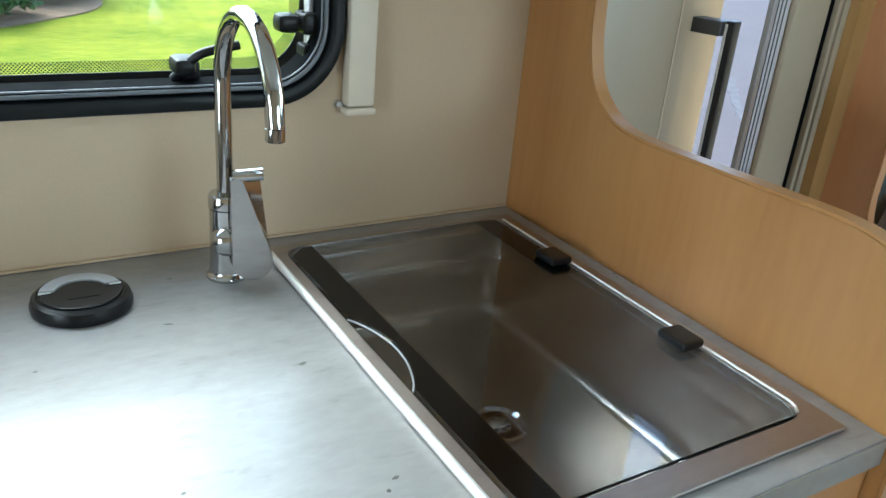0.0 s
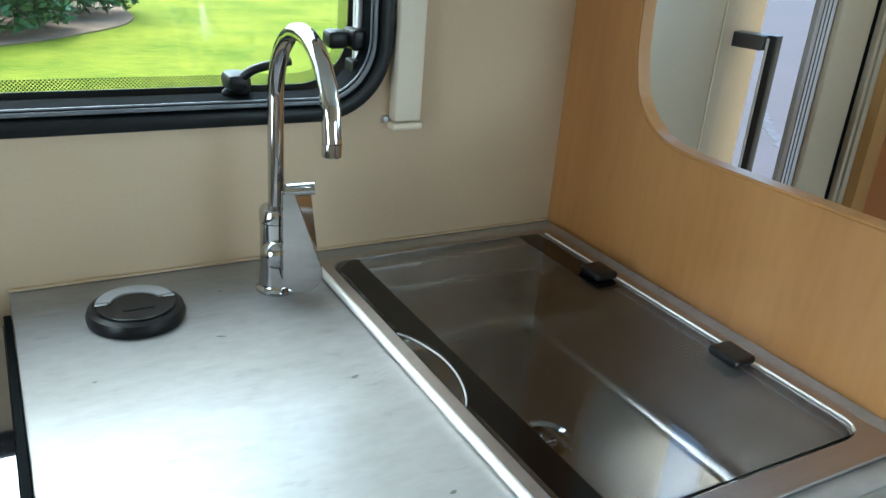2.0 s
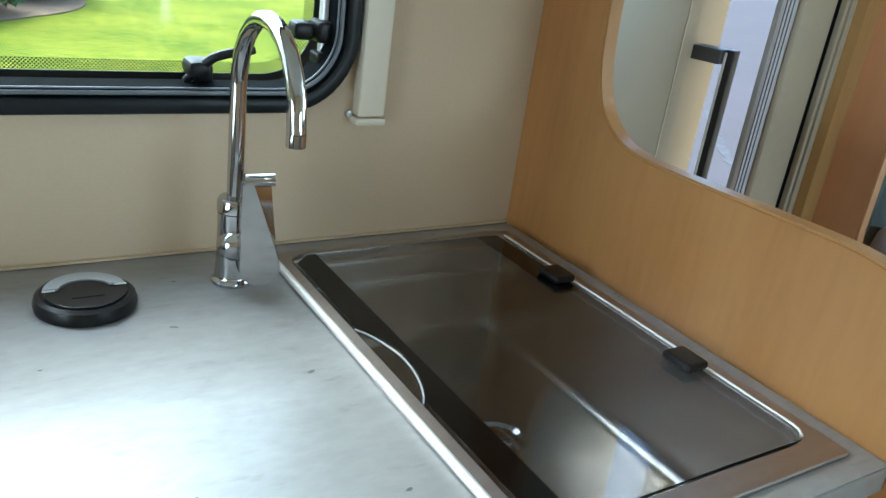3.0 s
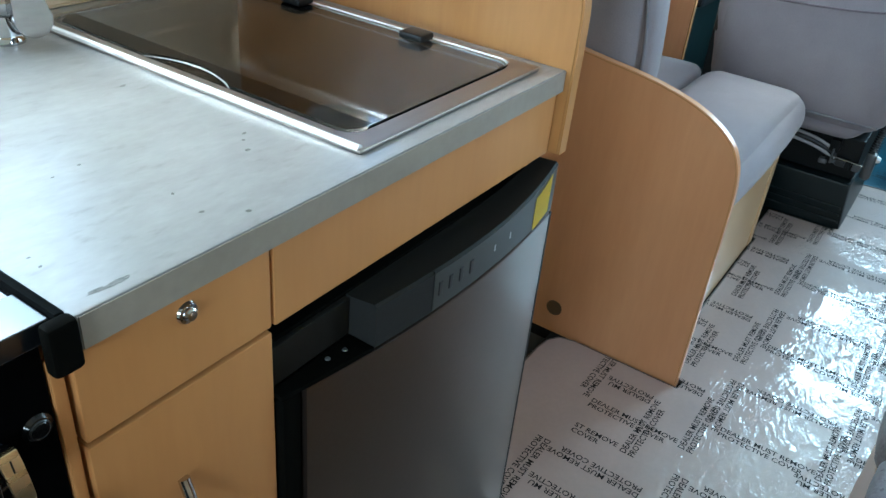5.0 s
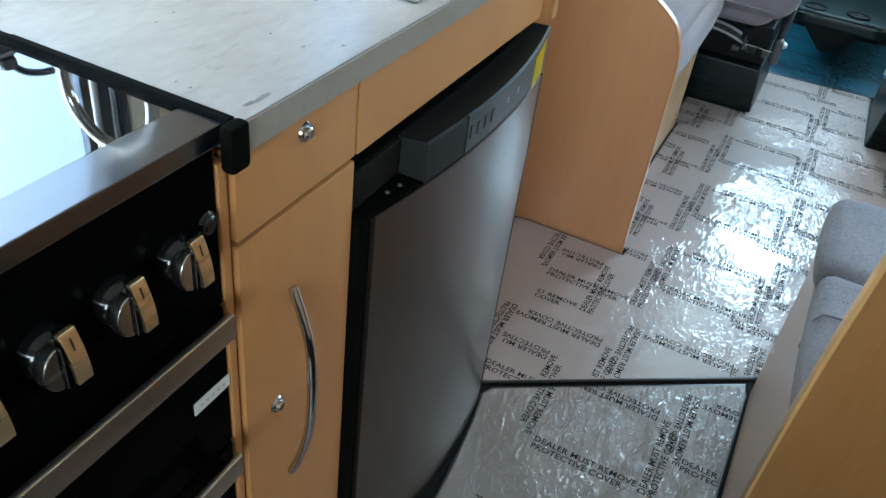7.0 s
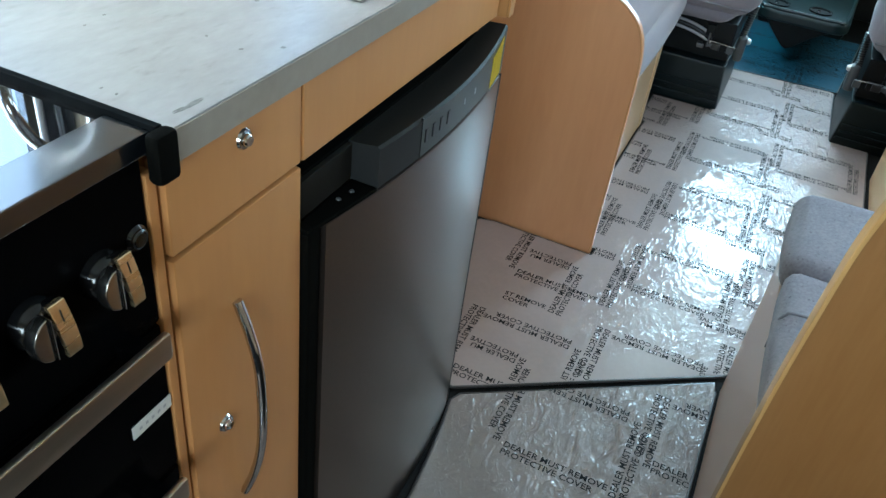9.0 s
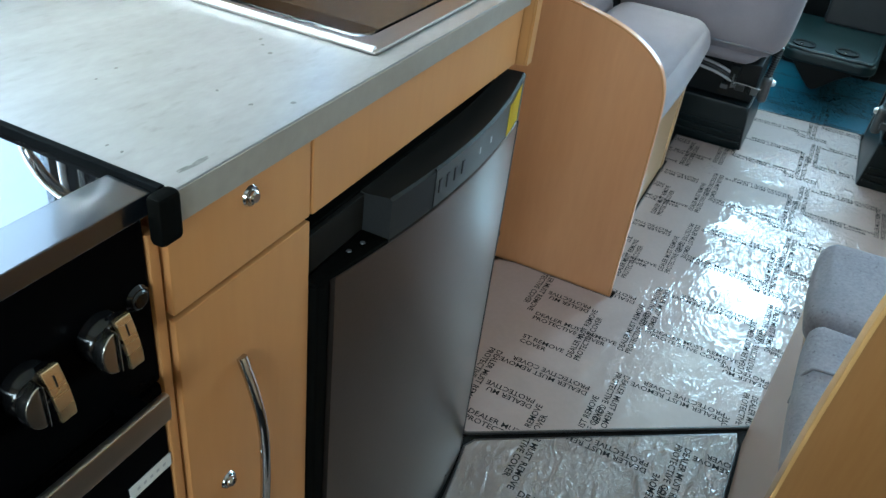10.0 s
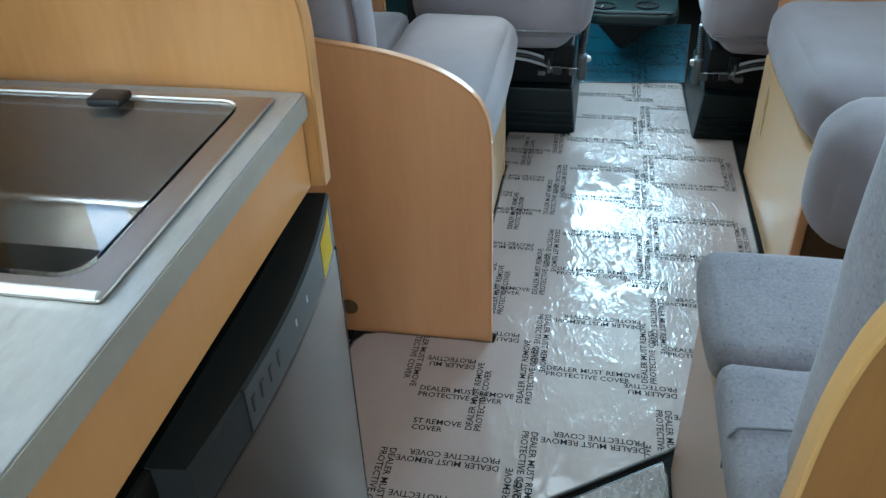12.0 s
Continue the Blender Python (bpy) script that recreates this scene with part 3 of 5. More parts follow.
# ---- outside ----
single("ground", boxed(-160, 160, -160, 160, -0.9, -0.75), "grass", "bright mown lawn round the van", "lawn", kind="structure", smooth=False)
drive = [(1.2, 0.6), (0.2, -160), (160, -160), (160, 40.0), (40, 34), (20, 21), (9.5, 10.6), (4.4, 4.8)]
single("driveway", prism(drive, "z", -0.75, -0.742), "concrete", "pale concrete driveway beside the lawn", "driveway", kind="structure", smooth=False)

crack = smooth_line([(8.9, 6.9), (8.15, 6.23), (7.63, 5.72), (7.2, 5.27), (6.83, 4.86), (6.3, 4.2)], 8)
rnd = random.Random(17)
side_a = [(p[0] + rnd.uniform(0.02, 0.09), p[1] - rnd.uniform(0.0, 0.06)) for p in crack]
side_b = [(p[0] - rnd.uniform(0.02, 0.09), p[1] + rnd.uniform(0.0, 0.06)) for p in crack]
single("driveway_crack", prism(side_a + side_b[::-1], "z", -0.742, -0.739), "grit", "ragged crack of loose grit in the driveway", "crack", kind="structure", smooth=False)


def shrub(at, rx, ry, h, n, seed):
    """A bush of many small leaves with an uneven outline, on a few short stems."""
    rnd = random.Random(seed)
    t = thing("shrub", at, "dark green leafy garden shrub in a mulch bed", "shrub", "shrubs in the bed")
    bm = bmesh.new()
    for k in range(6):
        a = k * 1.05
        tip = Vector((at[0] + rx * 0.55 * math.cos(a), at[1] + ry * 0.55 * math.sin(a), at[2] + h * 0.8))
        tube([Vector(at) + Vector((0.05 * math.cos(a), 0.05 * math.sin(a), 0)), (Vector(at) + tip) / 2 + Vector((0, 0, h * 0.1)), tip], 0.02, 6, bm, [0.03, 0.02, 0.008])
    part("stem", bm, "soil", t)
    V, F = [], []
    for k in range(n):
        u = rnd.random() * 6.283
        s = rnd.random()
        rr = (0.35 + 0.65 * math.sqrt(rnd.random()))
        lump = 0.8 + 0.25 * noise.noise(Vector((math.cos(u) * 2 + seed, math.sin(u) * 2, s * 3)))
        z = at[2] + h * (0.06 + 0.94 * s)
        env = math.sqrt(max(0.02, 1 - (s * 1.02) ** 2.4)) * lump
        c = Vector((at[0] + rx * rr * env * math.cos(u), at[1] + ry * rr * env * math.sin(u), z))
        d1 = Vector((rnd.uniform(-1, 1), rnd.uniform(-1, 1), rnd.uniform(-0.6, 0.8))).normalized() * rnd.uniform(0.05, 0.1)
        d2 = d1.cross(Vector((rnd.uniform(-1, 1), rnd.uniform(-1, 1), rnd.uniform(-1, 1)))).normalized() * d1.length * 0.45
        i = len(V)
        V += [c - d1, c + d2 - d1 * 0.1, c + d1, c - d2 - d1 * 0.1]
        F.append((i, i + 1, i + 2, i + 3))
    me = bpy.data.meshes.new("leaves")
    me.from_pydata(V, [], F)
    me.materials.append(MATS["leaf"])
    o = new("leaves", me)
    o.parent = t
    o.matrix_parent_inverse = world_of(t).inverted()
    tagged(o, kind="stuff")
    return t


bed = smooth_line([(-26, 9.0), (-14, 9.3), (-7, 9.6), (-2.6, 9.9), (-0.45, 11.0), (0.6, 11.9), (1.45, 13.1), (1.6, 15.0), (1.3, 22.0), (0.5, 40), (-26, 44)], 5)
single("garden_bed", prism([p[:2] for p in bed], "z", -0.75, -0.73), "soil", "brown mulch bed along the lawn's edge", "garden bed", kind="structure")
for k, (sx, sy, sr, sh) in enumerate([(-0.55, 12.7, 1.15, 1.5), (0.55, 14.6, 1.2, 1.6), (-2.6, 12.3, 1.6, 2.0), (-5.0, 12.0, 1.7, 2.2), (-8.0, 12.0, 2.0, 2.6), (-1.2, 16.0, 2.0, 3.0), (-4.5, 16.0, 2.4, 3.4), (-11.5, 13, 2.6, 3.0)]):
    shrub((sx, sy - 0.55, -0.71), sr * 1.12, sr, sh, 4200, k + 3)

# ---- entrance door ----
d = thing("door_frame", (0.29, 0.02, -0.16), "pale aluminium frame round the entrance doorway", "door frame", kind="structure")
part("jamb", boxed(0.468, 0.5, -0.004, 0.012, -0.16, 1.84, bevel=0.003), "jamb_white", d)
for k, gx in enumerate((0.4685, 0.477, 0.486)):
    part("jamb_groove", boxed(gx, gx + 0.0012, -0.0055, -0.0042, -0.16, 1.84), "plastic_grey", d)
part("jamb_seal", boxed(0.4655, 0.4678, 0.002, 0.01, -0.16, 1.84), "plate_grey", d)
part("jamb", boxed(0.045, 0.075, -0.004, 0.05, -0.16, 1.84, bevel=0.003), "jamb_white", d)
part("head", boxed(0.0755, 0.4675, -0.002, 0.05, 1.80, 1.84, bevel=0.003), "alu_frame", d)
part("architrave", boxed(0.5005, 0.585, -0.014, -0.001, 0.0, 1.9, bevel=0.005), "trim_cream_shaded", d, "cream trim board beside the door")
part("blind_groove", boxed(0.5855, 0.604, -0.006, -0.001, 0.0, 1.9), "frame_matte", d)
part("blind_rail", boxed(0.6045, 0.6135, -0.016, -0.001, 0.0, 1.9, bevel=0.002), "trim_cream_shaded", d)
part("rail_slot", boxed(0.614, 0.6165, -0.012, -0.001, 0.0, 1.9), "frame_matte", d)
part("blind_rail", boxed(0.617, 0.6305, -0.018, -0.001, 0.0, 1.9, bevel=0.002), "trim_cream_shaded", d)

# the door is ajar, swung a little outwards about its hinge edge
SW = about((0.075, 0.03, 0), rz=15)
dr = thing("door_1", (0.075, 0.03, -0.15), "cream entrance door standing ajar, with grab bar", "door", kind="structure")


def swung(bm):
    bmesh.ops.transform(bm, matrix=SW, verts=bm.verts[:])
    return bm


part("door_leaf", swung(boxed(0.08, 0.53, 0.02, 0.05, -0.15, 1.79, bevel=0.006)), "door_cream", dr)
part("inner_panel", swung(boxed(0.12, 0.4, 0.004, 0.021, 0.1, 1.7, bevel=0.006)), "door_cream", dr)
part("panel_crease", swung(boxed(0.352, 0.3555, 0.0025, 0.0038, 0.1, 1.7, bevel=0.0006)), "rail_cream", dr, "moulded crease in the lining")
bar = part("grab_bar", swung(boxed(0.432, 0.458, -0.05, -0.035, 0.8, 1.14, bevel=0.003)), "bar_dark", dr, "polished grab bar")
bm = boxed(0.42, 0.457, -0.034, 0.019, 1.115, 1.139, bevel=0.003)
box(bm, 0.433, 0.457, -0.034, 0.019, 0.802, 0.83, 0.003)
part("bracket", swung(bm), "plastic_grey", bar)
part("bright_edge", swung(boxed(0.4285, 0.4318, -0.04, -0.036, 0.8, 1.135, bevel=0.0008)), "post_white", bar, "pale strip along the grab bar")

# ---- kitchen window ----
win = thing("window_1", (-0.78, 0.0, 1.07), "black framed acrylic window above the worktop", "window", kind="structure")


def ring(d0, d1, r0, r1):
    """Two nested rounded outlines, inset by d0 and d1 from the window's outer edge."""
    x0, x1, z0, z1 = -1.317, -0.256, 1.059, 1.63
    return rounded(x0 + d0, x1 - d0, z0 + d0, z1 - d0, r0, 12), rounded(x0 + d1, x1 - d1, z0 + d1, z1 - d1, r1, 12)


part("rubber_seal", frame_strip(*ring(0, 0.017, 0.085, 0.07), "y", -0.017, 0.0, 0.005), "rubber_black", win)
part("window_frame", frame_strip(*ring(0.0172, 0.027, 0.07, 0.063), "y", -0.008, 0.03, 0.004), "frame_matte", win)
part("frame_ridge", frame_strip(*ring(0.0195, 0.0235, 0.068, 0.065), "y", -0.013, -0.0085, 0.001), "ridge_highlight", win)
part("frame_ridge", frame_strip(*ring(0.0248, 0.0268, 0.065, 0.063), "y", -0.0105, -0.0085, 0.0006), "ridge_highlight", win)
part("print_border", frame_strip(*ring(0.012, 0.0295, 0.07, 0.06), "y", 0.048, 0.05), "rubber_black", win)
part("dotted_border", frame_strip(*ring(0.0297, 0.042, 0.06, 0.052), "y", 0.048, 0.0485), "dotted_print", win, smooth=False)
pane = part("pane", prism(rounded(-1.3, -0.272, 1.075, 1.6, 0.06, 10), "y", 0.052, 0.057), "window_pane", win, smooth=False)
pane.visible_shadow = False


def catch(x, z):
    c = part("catch", boxed(x - 0.012, x + 0.01, 0.012, 0.05, z - 0.004, z + 0.018, bevel=0.005), "hinge_black", win, "black plastic window catch")
    bm = tube(smooth_line([(x - 0.018, 0.016, z - 0.002), (x - 0.008, 0.006, z + 0.012), (x + 0.004, -0.004, z + 0.026), (x + 0.022, -0.01, z + 0.033), (x + 0.044, -0.011, z + 0.037)], 5), 0.005, 10, None)
    box(bm, x - 0.02, x + 0.002, -0.004, 0.03, z + 0.004, z + 0.022, 0.006)
    part("catch_lever", bm, "hinge_black", c)


catch(-0.418, 1.089)
st = part("stay_arm", tube([(-0.284, 0.02, 1.118), (-0.287, 0.022, 1.55)], 0.0065, 12), "alu_frame", win, "telescopic metal window stay")
bm = boxed(-0.299, -0.273, 0.002, 0.034, 1.132, 1.156, bevel=0.005)
box(bm, -0.325, -0.3, 0.006, 0.03, 1.134, 1.154, 0.006)
part("stay_knob", bm, "hinge_black", st)
part("stay_foot", boxed(-0.297, -0.27, 0.004, 0.03, 1.106, 1.122, bevel=0.004), "hinge_black", st)

bl = thing("blind_rail", (-0.236, -0.01, 1.0455), "cream plastic blind rail fixed beside the window", "blind rail")
part("rail", boxed(-0.253, -0.2185, -0.02, -0.0005, 1.055, 1.75, bevel=0.004), "rail_cream", bl)
part("end_cap", boxed(-0.255, -0.217, -0.0215, -0.0005, 1.0455, 1.0545, bevel=0.003), "rail_cream", bl)
part("screw", lathe([(0.0, 0.006), (0.004, 0.0055), (0.005, 0.0)], (-0.2565, -0.0005, 1.0555), 12, pose(0, 0, 0, 90, 0, 0)), "silver_paint", bl)

# ---- kitchen partition and unit ----
cut = smooth_line([(-0.122, 1.2), (-0.126, 1.15), (-0.138, 1.108), (-0.158, 1.084), (-0.188, 1.067), (-0.23, 1.061), (-0.31, 1.061), (-0.41, 1.062), (-0.48, 1.062), (-0.52, 1.055), (-0.552, 1.036), (-0.572, 1.009), (-0.58, 0.975), (-0.581, 0.93)], 5)
cut = [tuple(p[:2]) for p in cut]
outline = [(-0.001, 0.001), (-0.001, CEIL - 0.003), (-0.122, CEIL - 0.003)] + cut + [(-0.58, 0.79), (-0.545, 0.788), (-0.545, 0.001)]
pt = thing("partition_panel", (0.009, -0.3, 0.0), "beech laminate kitchen partition with a curved cut-out edge", "partition")
part("board", prism(outline, "x", 0.0, 0.018), "beech_amber", pt)


def lipping(line, x0, x1, proud):
    """Edge banding that follows a cut edge, a touch proud of the board."""
    bm = bmesh.new()
    n = len(line)
    rows = []
    for i, (a, b) in enumerate(line):
        p, q = line[max(i - 1, 0)], line[min(i + 1, n - 1)]
        t = Vector((q[0] - p[0], q[1] - p[1])).normalized()
        nn = Vector((-t.y, t.x)) * -1
        o = Vector((a, b)) + nn * proud
        k = Vector((a, b)) - nn * 0.004
        rows.append([bm.verts.new((x0 - 0.0012, k.x, k.y)), bm.verts.new((x0 - 0.0012, o.x - nn.x * 0.001, o.y - nn.y * 0.001)), bm.verts.new((x0 + 0.001, o.x, o.y)),
                     bm.verts.new((x1 - 0.001, o.x, o.y)), bm.verts.new((x1 + 0.0012, o.x - nn.x * 0.001, o.y - nn.y * 0.001)), bm.verts.new((x1 + 0.0012, k.x, k.y))])
    for r, s in zip(rows, rows[1:]):
        for k in range(5):
            bm.faces.new((r[k], r[k + 1], s[k + 1], s[k]))
    return bm


part("edge_banding", lipping([(-0.122, CEIL - 0.01)] + cut + [(-0.58, 0.791)], 0.0, 0.018, -0.0022), "beech_edge", pt)

# worktop with the sink opening
SX0, SX1, SY0, SY1 = -0.361, -0.026, -0.548, -0.036      # rim of the sink
wt = thing("worktop", (-0.355, -0.29, 0.87), "pale grey mottled laminate worktop with dark flecks", "worktop")
part("slab", prism([(-0.6625, -0.001), (-0.6625, -0.566), (-0.6585, -0.57), (-0.0005, -0.57), (-0.0005, -0.001)], "z", 0.872, TOP, bevel=0.002,
     holes=([(SX0 + 0.01, SY0 + 0.01), (SX1 - 0.01, SY0 + 0.01), (SX1 - 0.01, SY1 - 0.01), (SX0 + 0.01, SY1 - 0.01)],)), "worktop", wt)
part("edge_band", boxed(-0.6575, -0.001, -0.5712, -0.5701, 0.873, TOP - 0.0015, bevel=0.0004), "worktop_edge", wt, "warm grey edge banding")
part("seal_strip", boxed(-0.6625, -0.002, -0.006, -0.0005, TOP + 0.0005, TOP + 0.0032, bevel=0.001), "wall_cream", wt, "cream sealant line along the wall")

rnd = random.Random(5)
bm = bmesh.new()
for fx, fy, fl, fw, turn in ((-0.399, -0.442, 3.2, 1.8, 10), (-0.41, -0.452, 2.4, 1.8, 40), (-0.422, -0.47, 3.6, 2.6, 0), (-0.497, -0.55, 3, 2.6, 20), (-0.522, -0.526, 2.5, 1.8, 0), (-0.518, -0.488, 2.2, 1.4, 60), (-0.404, -0.274, 4.5, 2.2, 30),
                             (-0.493, -0.163, 4.2, 1.8, -20), (-0.532, -0.131, 2.2, 1.6, 0), (-0.537, -0.396, 2.2, 1.4, 10), (-0.608, -0.202, 2.2, 1.3, 0), (-0.642, -0.507, 2.2, 1.4, 30), (-0.47, -0.07, 3.5, 1.2, 0), (-0.13, -0.02, 3, 1.2, 0), (-0.006, -0.232, 2.4, 1.4, 70), (-0.008, -0.24, 2, 1.2, 70), (-0.641, -0.492, 1.8, 1.2, 0), (-0.564, -0.401, 2, 1.1, 20)):
    c, q = math.cos(radians(turn)), math.sin(radians(turn))
    ring_ = []
    for k in range(9):
        a = k * 2 * math.pi / 9
        u, v = fl * 0.001 * math.cos(a) * rnd.uniform(0.7, 1.15), fw * 0.001 * math.sin(a) * rnd.uniform(0.7, 1.15)
        ring_.append(bm.verts.new((fx + u * c - v * q, fy + u * q + v * c, TOP + 0.0002)))
    bm.faces.new(ring_)
for bx, by, bl, bw in ((-0.626, -0.558, 15, 1.6), (-0.618, -0.5565, 8, 1.2), (-0.635, -0.5555, 6, 1.0)):
    ring_ = [(bx + bl * 0.001 * math.cos(k * 0.524) * rnd.uniform(0.75, 1.1), by + bw * 0.001 * math.sin(k * 0.524) * rnd.uniform(0.6, 1.2) - 0.06 * (bl * 0.001 * math.cos(k * 0.524))) for k in range(12)]
    part("smudge", prism(ring_, "z", TOP + 0.0001, TOP + 0.0003), "smudge", wt, "soft grey smudge in the laminate", smooth=False)
tagged(part("dark_flecks", bm, "fleck", wt, "dark irregular flecks in the laminate"), kind="stuff")

un = thing("kitchen_unit", (-0.6, -0.3, 0.0), "beech kitchen unit with drawer, door and fascia", "cabinet")
part("body", boxed(-0.6665, -0.4895, FRONT_Y + 0.02, -0.03, 0.06, 0.871), "beech_front", un)
dw = part("drawer_front", boxed(-0.664, -0.4895, FRONT_Y, FRONT_Y + 0.018, 0.79, 0.8705, bevel=0.002), "beech_front", un)


def push_lock(x, z, parent):
    m = pose(0, 0, 0, 90, 0, 0)
    o = part("push_lock", lathe([(0.0, 0.0065), (0.0042, 0.0065), (0.0056, 0.005), (0.0058, 0.0026), (0.0082, 0.0022), (0.0094, 0.0)], (x, FRONT_Y, z), 24, m), "chrome", parent, "round chrome push lock")
    return o


push_lock(-0.573, 0.852, dw)
dn = part("cupboard_door", boxed(-0.664, -0.4895, FRONT_Y, FRONT_Y + 0.018, 0.08, 0.785, bevel=0.002), "beech_front", un)
push_lock(-0.618, 0.561, dn)
hp = smooth_line([(-0.594, FRONT_Y - 0.002, 0.699), (-0.594, FRONT_Y - 0.014, 0.665), (-0.594, FRONT_Y - 0.023, 0.625), (-0.594, FRONT_Y - 0.025, 0.57), (-0.595, FRONT_Y - 0.023, 0.515), (-0.596, FRONT_Y - 0.014, 0.47), (-0.597, FRONT_Y - 0.002, 0.434)], 5)
hb = tube(hp, 0.005, 10)
part("door_handle", hb, "chrome", dn, "slim bowed chrome bar handle")
part("plinth", boxed(-0.6665, -0.4895, FRONT_Y + 0.05, FRONT_Y + 0.066, 0.001, 0.06), "dark_wood", un)
part("fascia_panel", boxed(-0.486, -0.001, FRONT_Y, FRONT_Y + 0.018, 0.789, 0.8705, bevel=0.002), "beech_front", un, "beech fascia above the fridge")
part("side_stile", boxed(-0.6775, -0.6675, FRONT_Y + 0.004, -0.03, 0.06, 0.868, bevel=0.002), "beech_front", un)

# ---- sink ----
sk = thing("sink", ((SX0 + SX1) / 2, (SY0 + SY1) / 2, TOP), "inset stainless steel sink under a tinted glass lid", "sink")
GX0, GX1, GY0, GY1 = -0.338, -0.05, -0.519, -0.05      # glass
rim_in = rounded(GX0 - 0.002, GX1 + 0.004, GY0 - 0.002, GY1 + 0.003, 0.022, 6)
part("rim", prism(rounded(SX0, SX1, SY0, SY1, 0.004, 2), "z", TOP + 0.0004, TOP + 0.0045, bevel=0.0015, holes=(rim_in,)), "steel_rim", sk, smooth=False)
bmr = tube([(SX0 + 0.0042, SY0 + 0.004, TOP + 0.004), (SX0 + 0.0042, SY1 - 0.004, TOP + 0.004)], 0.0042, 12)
part("raised_edge", bmr, "metal_highlight", sk, "rolled edge of the rim, its highlight put into the colour")


def basin():
    """A pressed bowl with an upper ledge, sloping sides and rounded corners."""
    bm = bmesh.new()
    levels = [(0.0, 0.022, 0.003), (0.001, 0.022, -0.006), (0.007, 0.024, -0.008), (0.009, 0.026, -0.012), (0.01, 0.028, -0.034), (0.012, 0.03, -0.038), (0.0155, 0.032, -0.040), (0.017, 0.034, -0.044), (0.018, 0.05, -0.098)]
    levels += [(0.018 + 0.022 * (1 - math.cos(radians(a))), 0.055, -0.0985 - 0.022 * math.sin(radians(a))) for a in range(15, 91, 15)]
    levels.append((0.1, 0.03, -0.126))
    rings = []
    for i, (inset, r, dz) in enumerate(levels):
        hinge = inset * 0.1 if dz > -0.09 else 0.005 + (inset - 0.018) * 0.72
        far = inset if inset < 0.1 else 0.17
        rings.append([bm.verts.new((a, b, TOP + dz)) for a, b in rounded(GX0 - 0.002 + inset, GX1 + 0.004 - hinge, GY0 - 0.002 + far, GY1 + 0.003 - far, r * 0.55, 8)])
    n = len(rings[0])
    for p, q in zip(rings, rings[1:]):
        for k in range(n):
            bm.faces.new((p[k], p[(k + 1) % n], q[(k + 1) % n], q[k]))
    bm.faces.new(rings[-1])
    return bm


part("basin", basin(), "steel_basin", sk)
DX, DY, DZ = -0.186, -0.282, TOP - 0.126
dr_ = part("drain", lathe([(0.034, 0.0), (0.0335, 0.0028), (0.029, 0.0034), (0.026, 0.001), (0.023, -0.002), (0.0, -0.0025)], (DX, DY, DZ + 0.0012), 36), "chrome", sk, "round chrome waste with strainer")
bm = lathe([(0.0, 0.009), (0.004, 0.009), (0.0055, 0.004), (0.016, 0.0025), (0.019, 0.0)], (DX, DY, DZ - 0.0015), 28)
part("strainer", bm, "steel", dr_)
bm = bmesh.new()
for k in range(8):
    a = k * math.pi / 4
    lathe([(0.0, 0.0006), (0.0024, 0.0005), (0.0026, 0.0)], (DX + 0.011 * math.cos(a), DY + 0.011 * math.sin(a), DZ + 0.0022), 8, None, bm)
part("strainer_holes", bm, "rubber_black", dr_)

# glass lid with a finger notch in its free edge
NY0, NY1 = -0.355, -0.222
notch = [(GX0, NY1 + 0.02)] + [(GX0 + 0.019 * math.sin(math.pi * i / 14) ** 0.8, NY1 - (NY1 - NY0) * i / 14) for i in range(15)] + [(GX0, NY0 - 0.02)]
r = 0.02
gl_out = arc(GX1 - r, GY1 - r, r, 0, 90, 6) + arc(GX0 + r, GY1 - r, r, 90, 180, 6) + notch + arc(GX0 + r, GY0 + r, r, 180, 270, 6) + arc(GX1 - r, GY0 + r, r, 270, 360, 6)
lid = part("glass_lid", prism(gl_out, "z", TOP + 0.0005, TOP + 0.0055), "lid_glass", sk, "smoked glass lid with black printed strips", smooth=False)
lid.visible_shadow = False
ps = [(GX0 + 0.001, GY1 - 0.022)] + [(a + 0.001, b) for a, b in notch] + arc(GX0 + 0.021, GY0 + 0.021, 0.0195, 180, 270, 6) + [(GX0 + 0.031, GY0 + 0.0015), (GX0 + 0.031, GY1 - 0.003), (GX0 + 0.02, GY1 - 0.003)]
part("printed_strip", prism(ps, "z", TOP + 0.0056, TOP + 0.006), "lid_print", lid, smooth=False)
part("printed_strip", boxed(GX1 - 0.034, GX1 - 0.004, GY1 - 0.17, GY1 - 0.004, TOP + 0.0056, TOP + 0.006), "lid_print", lid, smooth=False)
ge = tube([(a, b, TOP + 0.003) for a, b in notch[1:-1]], 0.0009, 6)
part("notch_edge", ge, "plate_grey", lid, "ground glass edge of the finger notch")
part("glass_edge", boxed(GX0 + 0.024, GX1 - 0.006, GY0 - 0.0006, GY0 - 0.0001, TOP + 0.003, TOP + 0.0058), "lid_print", lid, "dark polished edge of the glass", smooth=False)
for hy in (-0.186, -0.388):
    h = part("hinge", boxed(GX1 - 0.026, GX1 + 0.004, hy - 0.018, hy + 0.018, TOP + 0.0062, TOP + 0.016, bevel=0.004), "hinge_black", sk, "black plastic lid hinge")
part("hinge_rod", tube([(GX1 + 0.004, GY1 - 0.01, TOP + 0.0075), (GX1 + 0.004, GY0 + 0.016, TOP + 0.0075), (GX1 + 0.0025, GY0 + 0.008, TOP + 0.0072), (GX1 - 0.003, GY0 + 0.002, TOP + 0.007)], 0.0014, 10), "metal_highlight", sk, "thin bright hinge rod")

